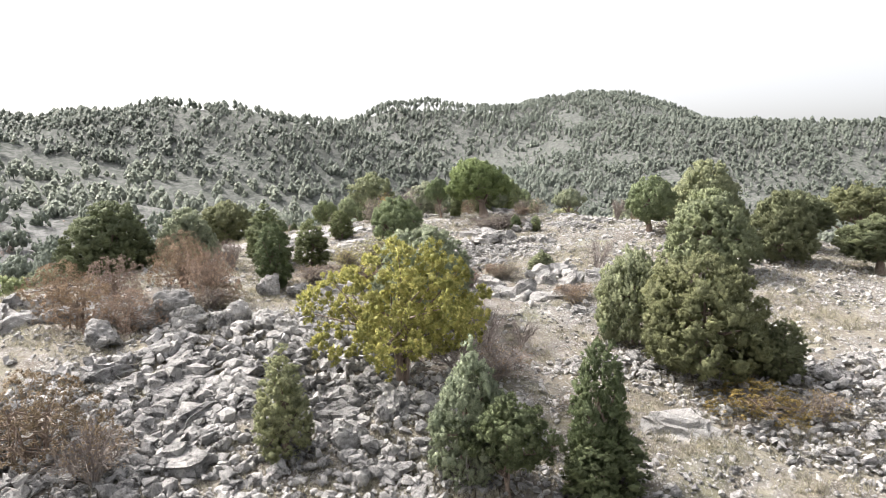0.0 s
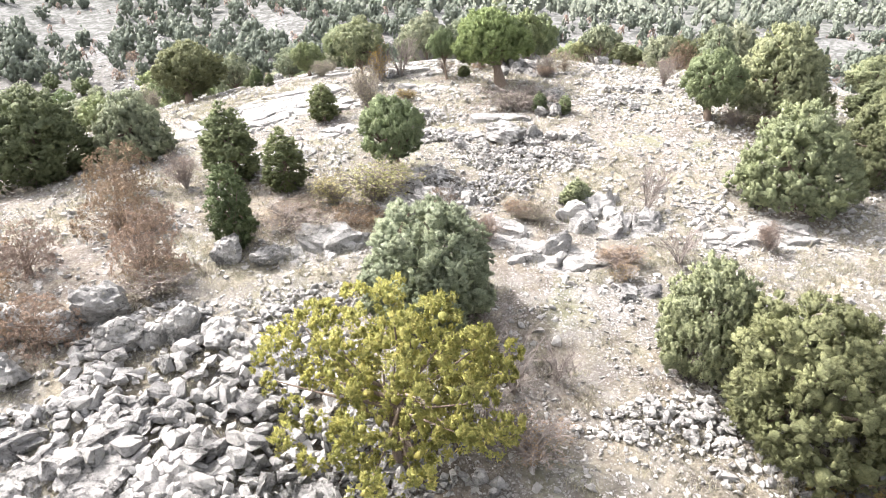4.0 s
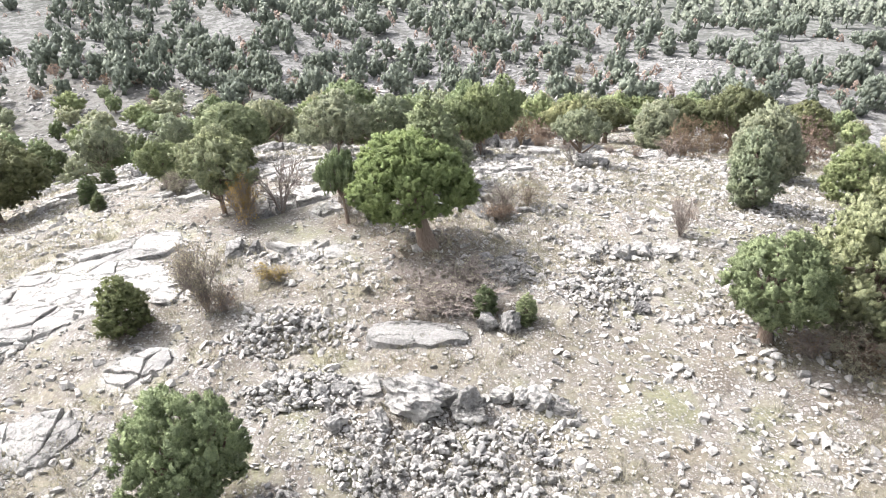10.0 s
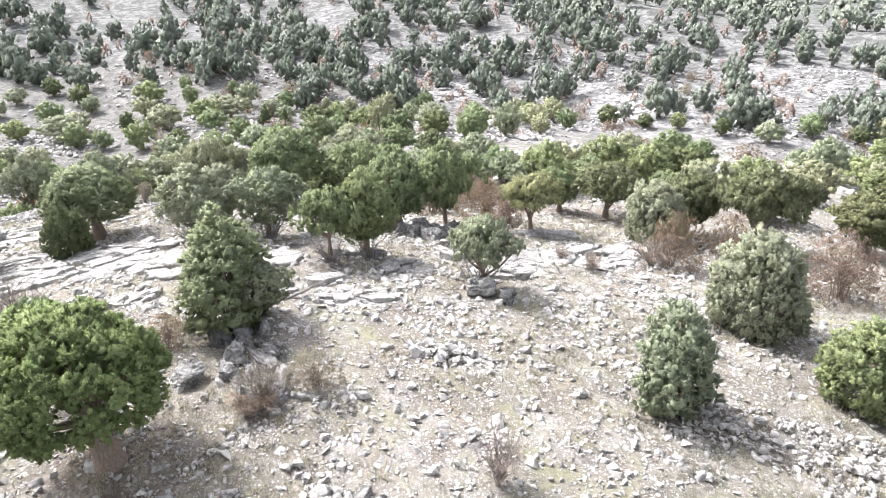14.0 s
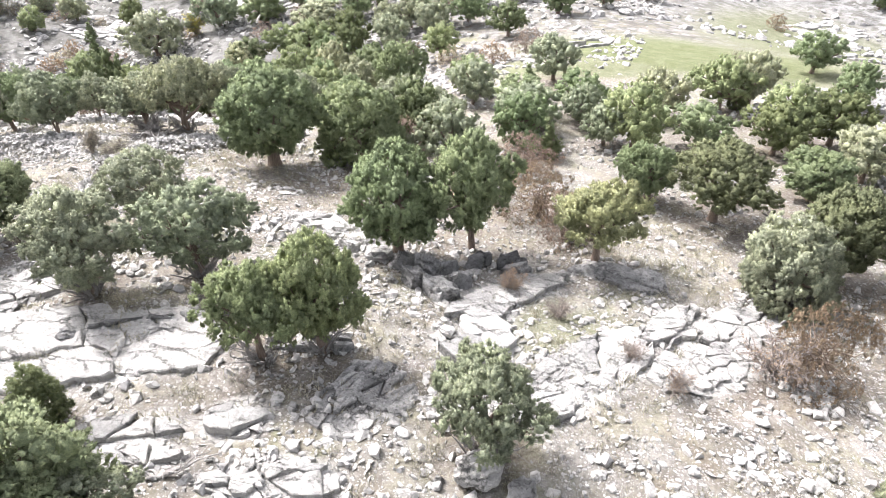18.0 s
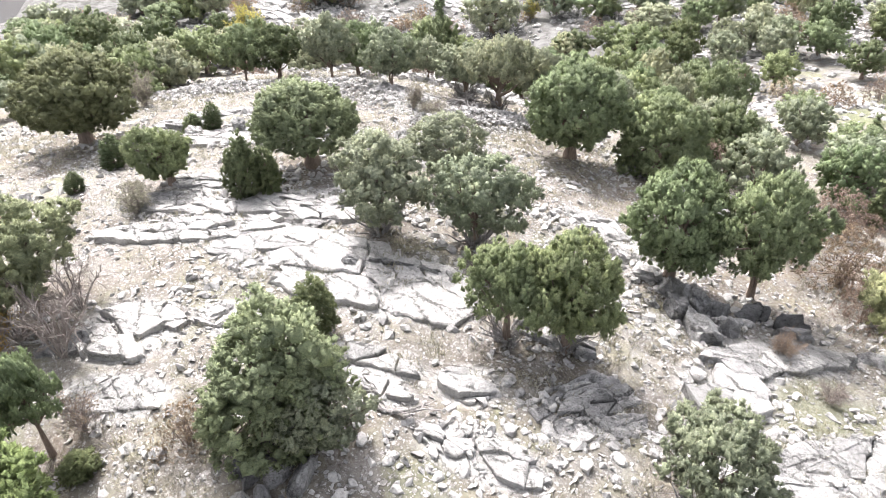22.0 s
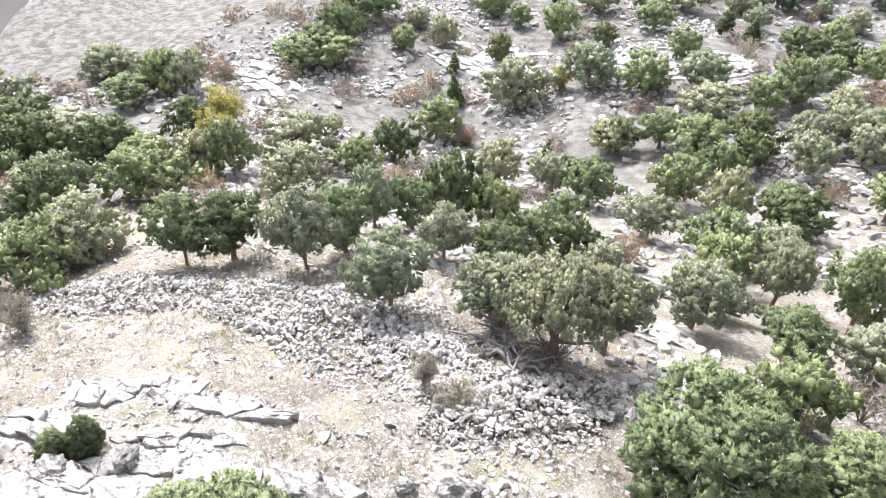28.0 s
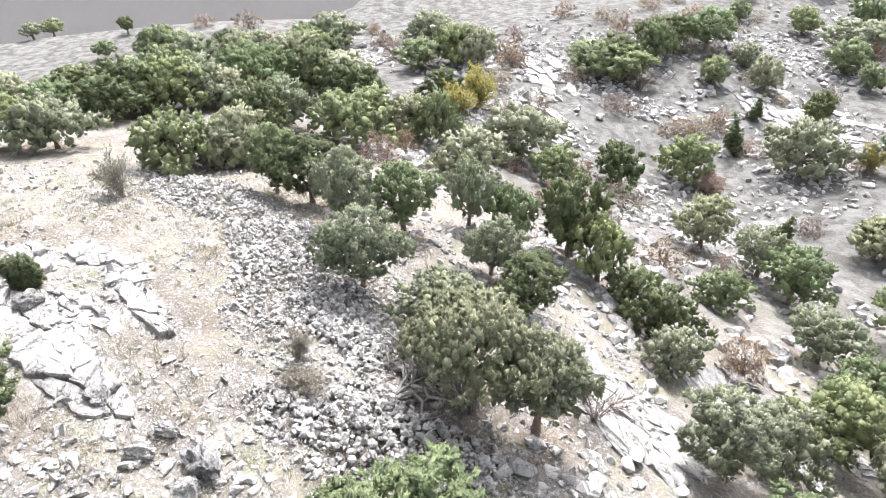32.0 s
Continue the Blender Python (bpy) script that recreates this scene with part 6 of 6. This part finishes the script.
shrub("thicket", -0.7, 6.3, 1.3, 1.4, RUST, "round red-brown bush on stony ground")
shrub("thicket", 4.9, 5.2, 1.5, 1.5, STRAW, "dry straw-brown bush beside a ledge", name="dry_bush")
shrub("thin", -9.0, -16.0, 0.9, 2.6, RUST, DRYLEAF)
shrub("thin", -7.6, -16.6, 0.9, 2.6, STRAW, "dry straw-brown brush in the grass", name="dry_bush")
shrub("thin", -10.6, -16.4, 0.8, 2.2, RUST, DRYLEAF)
shrub("bare", -0.9, -22.6, 0.9, 3.2, RUST, "low tangle of grey bare twigs")
shrub("thin", -12.6, -21.4, 1.0, 2.6, STRAW, "dry straw-brown brush in the grass", name="dry_bush")
shrub("bare", -7.6, 4.6, 1.6, 3.0, RUST, "grey tangle of bare twigs over a ledge")
shrub("thicket", 24.6, 20.2, 3.4, 3.4, ROSE, "small tree with red-brown autumn leaves", name="red_tree")
shrub("thicket", 17.3, 21.4, 3.0, 2.6, RUST, DRYLEAF)
shrub("thin", 16.2, 21.0, 1.6, 2.4, RUST, DRYLEAF)
shrub("thin", 13.3, 18.7, 0.9, 1.0, RUST, DRYLEAF)
shrub("thin", 11.9, 19.6, 0.8, 0.9, ROSE, "small reddish bush beside a ledge")
shrub("leafy", 7.6, 21.6, 1.1, 1.0, RUST, DRYLEAF)
shrub("thin", 9.4, 20.9, 0.8, 1.0, ROSE, "small reddish bush beside a ledge")
shrub("thicket", 7.0, 28.4, 2.6, 3.2, RUST, DRYLEAF)
shrub("thicket", 3.5, 29.4, 2.6, 2.6, RUST, DRYLEAF)
shrub("thicket", 8.6, 26.6, 2.4, 2.2, ROSE, "pinkish leafless shrub among rocks")
shrub("thicket", 20.5, 24.5, 2.4, 2.2, RUST, DRYLEAF)
shrub("leafy", -12.4, 10.1, 1.5, 1.7, STRAW, "dry yellow-grey bush on pale rock", name="dry_bush")
shrub("bare", -7.8, 6.4, 2.0, 2.2, RUST, "grey bare shrub beside a juniper")
shrub("thin", -3.0, 4.6, 1.2, 1.2, RUST, DRYLEAF)
shrub("leafy", -14.6, 26.0, 1.5, 1.0, STRAW, "tall dry grass clump on the hilltop", name="dry_bush")
shrub("leafy", -13.2, 26.2, 1.0, 1.6, STRAW, "tall dry grass clump on the hilltop", name="dry_bush")
shrub("leafy", -29.1, 17.3, 2.4, 1.9, STRAW, "small tree with straw-brown autumn leaves", name="dry_tree")
shrub("thicket", -19.0, 46.0, 2.4, 2.6, RUST, DRYLEAF)
shrub("thin", -6.6, 36.8, 2.0, 3.2, ROSE, "wide pinkish leafless shrub on the slope")
shrub("bare", -4.2, 38.6, 2.0, 2.6, RUST, "bare grey shrub on the slope")
shrub("bare", -13.4, 36.0, 2.2, 2.4, RUST, "bare bleached shrub on the slope")
shrub("bushy", -60.1, 41.6, 4.4, 3.2, YELLOW, "yellow autumn shrub on the far slope", name="yellow_shrub")
shrub("bushy", -57.6, 39.0, 3.2, 3.2, YELLOW, "yellow autumn shrub on the far slope", name="yellow_shrub")
shrub("bushy", -47.6, 76.0, 3.0, 2.2, YELLOW, "yellow autumn shrub on the far slope", name="yellow_shrub")
shrub("bushy", -46.5, 60.0, 2.0, 2.6, ROSE, "pink-red autumn shrub on the far slope")
for i, (x, y) in enumerate(((-55, 46), (-50, 31), (-66, 45), (-62, 57), (-58, 62), (-41, 49), (-68, 62), (-73, 48), (-36, 96), (-28, 90), (-15, 68), (-8, 62), (-52, 84), (-30, 47), (-13, 55), (-34, 80), (-18, 88), (16, 60), (-2, 66), (31, 70))):
    tree("slope shrub", x, y, 2.2, 3.0, (ROSE, RUST, STRAW)[i % 3], name="shrub", group="shrubs of the slope", category="shrub")
SLOPE = np.random.default_rng(41)
for i in range(190):
    x, y = (SLOPE.uniform(-90, 95), SLOPE.uniform(58, 165)) if i % 3 else (SLOPE.uniform(-100, -30), SLOPE.uniform(10, 100))
    if (x - 14) ** 2 / 500 + (y - 74) ** 2 / 500 > 1 and math.hypot(x, y) > 46:
        tree("slope shrub", x, y, SLOPE.uniform(1.2, 2.6), SLOPE.uniform(1.8, 3.8), (ROSE, RUST, ROSE, RUST, STRAW)[i % 5], name="shrub", group="shrubs of the slope", category="shrub")


# ---- dead wood ----
def dead_wood(x, y, size, turn_deg, seed):
    rng = np.random.default_rng(seed)
    top = tagged(new("dead_branch"), "bleached dead branch lying on stony ground", "dead wood", "dead branches")
    top.location, top.rotation_euler = (x, y, gz(x, y)), (0, 0, radians(turn_deg))
    for k in range(5):
        a = rng.normal(0, 0.45) + (0 if k < 3 else 3.0)
        end = np.array([math.cos(a), math.sin(a), 0]) * size * rng.uniform(0.6, 1.1) + [0, 0, size * rng.uniform(0.03, 0.35)]
        t = np.linspace(0, 1, 6)[:, None]
        p = end * t + rng.normal(0, 0.07 * size, (6, 3)) * np.sin(np.pi * t)
        p[:, 2] = np.abs(p[:, 2]) + 0.02
        limb = part("limb", mesh_of("limb", *tube(p, np.array([0.06, 0.055, 0.045, 0.034, 0.022, 0.008]) * size * rng.uniform(0.6, 1.1), 6), DEADWOOD, True), top)
        for _ in range(5):
            q = p[rng.integers(1, 6)]
            tip = q + unit(end + rng.normal(0, 0.8, 3) * size) * size * rng.uniform(0.15, 0.45)
            tip[2] = abs(tip[2]) + 0.02
            part("twig", mesh_of("twig", *tube([q, (q + tip) / 2 + rng.normal(0, 0.03 * size, 3), tip], np.array([0.02, 0.014, 0.004]) * size, 4), DEADWOOD, True), limb)
    return top


dead_wood(1.9, 10.4, 1.1, 20, 701)
dead_wood(-13.8, 29.6, 1.8, 0, 702)
dead_wood(-14.6, 29.0, 1.5, 70, 703)
dead_wood(-13.0, 28.9, 1.3, 140, 704)
dead_wood(-6.9, 5.0, 1.2, 40, 705)
dead_wood(-15.2, 30.0, 1.9, 30, 706)
dead_wood(-14.4, 29.9, 1.6, 110, 707)

# ---- dry grass ----
GRASS = np.random.default_rng(23)
n = 60000
x, y = GRASS.uniform(-32, 28, n), -34 + 68 * GRASS.random(n) ** 1.35
field = np.sin(x * 0.33 + 1.1 * np.sin(y * 0.27)) * np.sin(y * 0.41 + 0.9 * np.sin(x * 0.21)) + 0.5 * np.sin(x * 1.3) * np.sin(y * 1.7)
keep = field + GRASS.normal(0, 0.35, n) > 0.05
x, y = x[keep], y[keep]
base = np.stack([x, y, ground(x, y) - 0.02], 1)
pieces = []
for _ in range(6):
    at = base + np.c_[GRASS.normal(0, 0.1, (len(x), 2)), np.zeros(len(x))]
    up = unit(np.c_[GRASS.normal(0, 0.7, (len(x), 2)), np.ones(len(x))])
    pieces.append(blades(GRASS, at, up, np.broadcast_to([0.0, 0.0, 1.0], at.shape), 0.17, 0.03))
tall = GRASS.permutation(len(x))[:5200]
for _ in range(15):
    at = base[tall] + np.c_[GRASS.normal(0, 0.11, (len(tall), 2)), np.zeros(len(tall))]
    up = unit(np.c_[GRASS.normal(0, 0.5, (len(tall), 2)), np.ones(len(tall))])
    pieces.append(blades(GRASS, at, up, np.broadcast_to([0.0, 0.0, 1.0], at.shape), 0.32, 0.025))
tagged(new("dry_grass", mesh_of("dry_grass", *joined(pieces), STRAW)), "tufts of dry straw-coloured grass between the stones", "grass", kind="stuff")


# ---- the woods on the hills ----
def far_tree(seed, kind, lobes, lobe, base=None):
    """A lumpy tree one metre high and wide in few faces, for the woods across the valley."""
    rng = np.random.default_rng(seed)
    v, f = base or ICO1
    u = (np.arange(lobes) + 0.5) / lobes
    a = np.arange(lobes) * 2.39996 + rng.normal(0, 0.3, lobes)
    r = np.maximum(PROFILE[kind](u) * 0.5 * rng.uniform(0.85, 1.1, lobes) - lobe * 0.75, 0)
    pieces = [(v * rng.uniform(0.7, 1.2, (len(v), 1)) * lobe * rng.uniform(0.75, 1.25) + [r[k] * math.cos(a[k]), r[k] * math.sin(a[k]), 0.06 + lobe * 0.5 + u[k] * (0.92 - lobe)], f) for k in range(lobes)]
    out, faces = joined(pieces + [tube([(0, 0, -0.1), (0, 0, 0.5)], [0.05, 0.03], 4)])
    # Normals turned upward flatten the light and dark sides, as haze would.
    return out, faces, unit(0.5 * unit(out - [0, 0, 0.3]) + [0, 0, 0.45])


def slope_tree(seed, kind, ragged=0.22):
    """A whole tree one metre high and wide, set with small tufts, for the woods just across the valley."""
    (v, f), _, normals = crown_shape(seed, kind, 1.0, 1.0, 0.06, 20, 5, 2, 0.14, (0.035, 0.03), 0.95, ragged, 1.25)
    stem = tube([(0, 0, -0.1), (0, 0, 0.5)], [0.05, 0.03], 4)
    return *joined([(v, f), stem]), np.concatenate([normals, unit(stem[0] * [1, 1, 0] + 1e-4)])


def woods(name, label, count, xs, ys, allow, shapes, seed, mat, low, high):
    rng = np.random.default_rng(seed)
    x, y = rng.uniform(*xs, count), rng.uniform(*ys, count)
    keep = allow(x, y, rng.random(count))
    x, y = x[keep], y[keep]
    z = ground(x, y, False)
    v_all, f_all, n_all, n0 = [], [], [], 0
    kind = rng.integers(len(shapes), size=len(x))
    for k, (v, f, normals) in enumerate(shapes):
        s = kind == k
        m = int(s.sum())
        h = rng.uniform(low, high, m) * np.where(rng.random(m) < 0.3, 0.6, 1)
        w = h * rng.uniform(0.55, 0.9, m)
        a = rng.uniform(0, 6.283, m)
        ca, sa = np.cos(a)[:, None], np.sin(a)[:, None]
        px = (v[None, :, 0] * ca - v[None, :, 1] * sa) * w[:, None] + x[s][:, None]
        py = (v[None, :, 0] * sa + v[None, :, 1] * ca) * w[:, None] + y[s][:, None]
        pz = v[None, :, 2] * h[:, None] + z[s][:, None]
        v_all.append(np.stack([px, py, pz], -1).reshape(-1, 3))
        f_all.append((f[None] + (np.arange(m) * len(v))[:, None, None]).reshape(-1, 3) + n0)
        n_all.append(np.stack([normals[None, :, 0] * ca - normals[None, :, 1] * sa, normals[None, :, 0] * sa + normals[None, :, 1] * ca, np.broadcast_to(normals[None, :, 2], px.shape)], -1).reshape(-1, 3))
        n0 += m * len(v)
    return tagged(new(name, mesh_of(name, np.concatenate(v_all), np.concatenate(f_all), mat, True, np.concatenate(n_all))), label, "woods", kind="stuff")


def near_rule(x, y, r):
    across = y < 122
    open_land = ((x - 12) ** 2 / 420 + (y - 68) ** 2 / 260 < 1) | ((x - 26) ** 2 / 320 + (y - 94) ** 2 / 800 < 1)
    crag = (x < -22) & (y < 100) & (r > 0.6)
    return (y > 62 - 0.1 * x) & ~across & ~open_land & ~crag & (x > -96 - 0.9 * np.maximum(0, y - 45)) & (np.abs(x) < 0.72 * (y + 60)) & (np.sin(x / 19 + 2 * np.sin(y / 31)) * np.sin(y / 17 + x / 40) + 2.2 * r > 0.9)


def far_rule(x, y, r):
    facing = ground(x, y - 4, False) < ground(x, y + 4, False) + 1.5
    return facing & (np.abs(x) < 0.72 * (y + 55)) & (np.sin(x / 37 + np.sin(y / 41)) * np.sin(y / 33 + x / 90) + 1.6 * r > 0.1)


woods("near_woods", "open juniper woods on the rocky slope across the valley", 1500, (-200, 200), (100, 220), near_rule, [slope_tree(801, "round"), slope_tree(802, "cone"), slope_tree(803, "column"), slope_tree(804, "dome"), slope_tree(808, "round", 0.32)], 811, WOODS, 4.2, 8.2)
woods("upper_woods", "open juniper woods higher on the rocky slope across the valley", 2500, (-330, 330), (220, 345), near_rule, [far_tree(801, "round", 18, 0.18, OCTA), far_tree(802, "cone", 16, 0.17, OCTA), far_tree(803, "dome", 18, 0.18, OCTA)], 815, WOODS, 4.8, 8.6)
woods("slope_brush", "brown and grey leafless brush on the slope across the valley", 1100, (-200, 200), (100, 220), near_rule, [far_tree(809, "dome", 14, 0.13, OCTA), far_tree(810, "dome", 14, 0.13, OCTA)], 813, ROSE, 1.6, 3.6)
woods("far_woods", "dense juniper woods covering the far hills", 46000, (-560, 640), (340, 840), far_rule, [far_tree(805, "round", 4, 0.28, OCTA), far_tree(806, "dome", 4, 0.28, OCTA), far_tree(807, "cone", 4, 0.26, OCTA)], 812, FAR_WOODS, 4.0, 7.2)


# Dry brush patches, some with tree shade put into the soil colour.
BRUSH_AND_SHADE = [(-8.6, -14.6, 3.4), (-11.8, -12.6, 2.6), (-5.4, -13.8, 2.2), (14.5, -5.6, 3.0), (-3.6, 26.4, 3.2), (0.4, -1.8, 2.2), (16.5, 20.6, 2.4), (-0.6, -25.0, 3.0), (1.0, -17.6, 2.0), (5.6, 25.6, 2.6), (-16.0, -20.5, 4.0)]


# ---- what grows on the soil: needle litter under the trees, brush with painted tree shade, dry straw in the open ----
def grow(land):
    me = land.data
    co = np.zeros(len(me.vertices) * 3, np.float32)
    me.vertices.foreach_get("co", co)
    x, y = co[0::3].astype(float), co[1::3].astype(float)
    litter = np.zeros(len(x))
    for cx, cy, r in ROOTED + BRUSH_AND_SHADE:
        near = np.flatnonzero((np.abs(x - cx) < 2 * r) & (np.abs(y - cy) < 2 * r))
        d = np.hypot(x[near] - cx, y[near] - cy) / r
        litter[near] = np.maximum(litter[near], np.clip(1.35 - d, 0, 0.75))
    wave = np.sin(x * 0.33 + 1.1 * np.sin(y * 0.27)) * np.sin(y * 0.41 + 0.9 * np.sin(x * 0.21))
    straw = np.clip(0.55 + 0.6 * wave, 0, 1) * np.clip((-4 - y) / 10, 0.3, 1) * (np.hypot(x, y - 5) < 50)
    bare = 0.8 * np.clip((np.hypot(x, y) - 48) / 20, 0, 1) * np.clip((-x - 18) / 25, 0, 1) * (x > -130) * (y < 140)
    bed = np.zeros(len(x))
    for cx, cy, length, width, t in BEDS:
        near = np.flatnonzero((np.abs(x - cx) < length) & (np.abs(y - cy) < length))
        dx, dy = x[near] - cx, y[near] - cy
        u, v = (dx * math.cos(t) + dy * math.sin(t)) / (length / 2 + 0.3), (dy * math.cos(t) - dx * math.sin(t)) / (width / 2 + 0.4)
        bed[near] = np.maximum(bed[near], np.clip(2.1 - 2.0 * np.hypot(u, v), 0, 1))
    data = np.stack([litter, straw, bare, bed], 1).astype(np.float32)
    me.attributes["growth"].data.foreach_set("color", data.ravel())


grow(LAND)
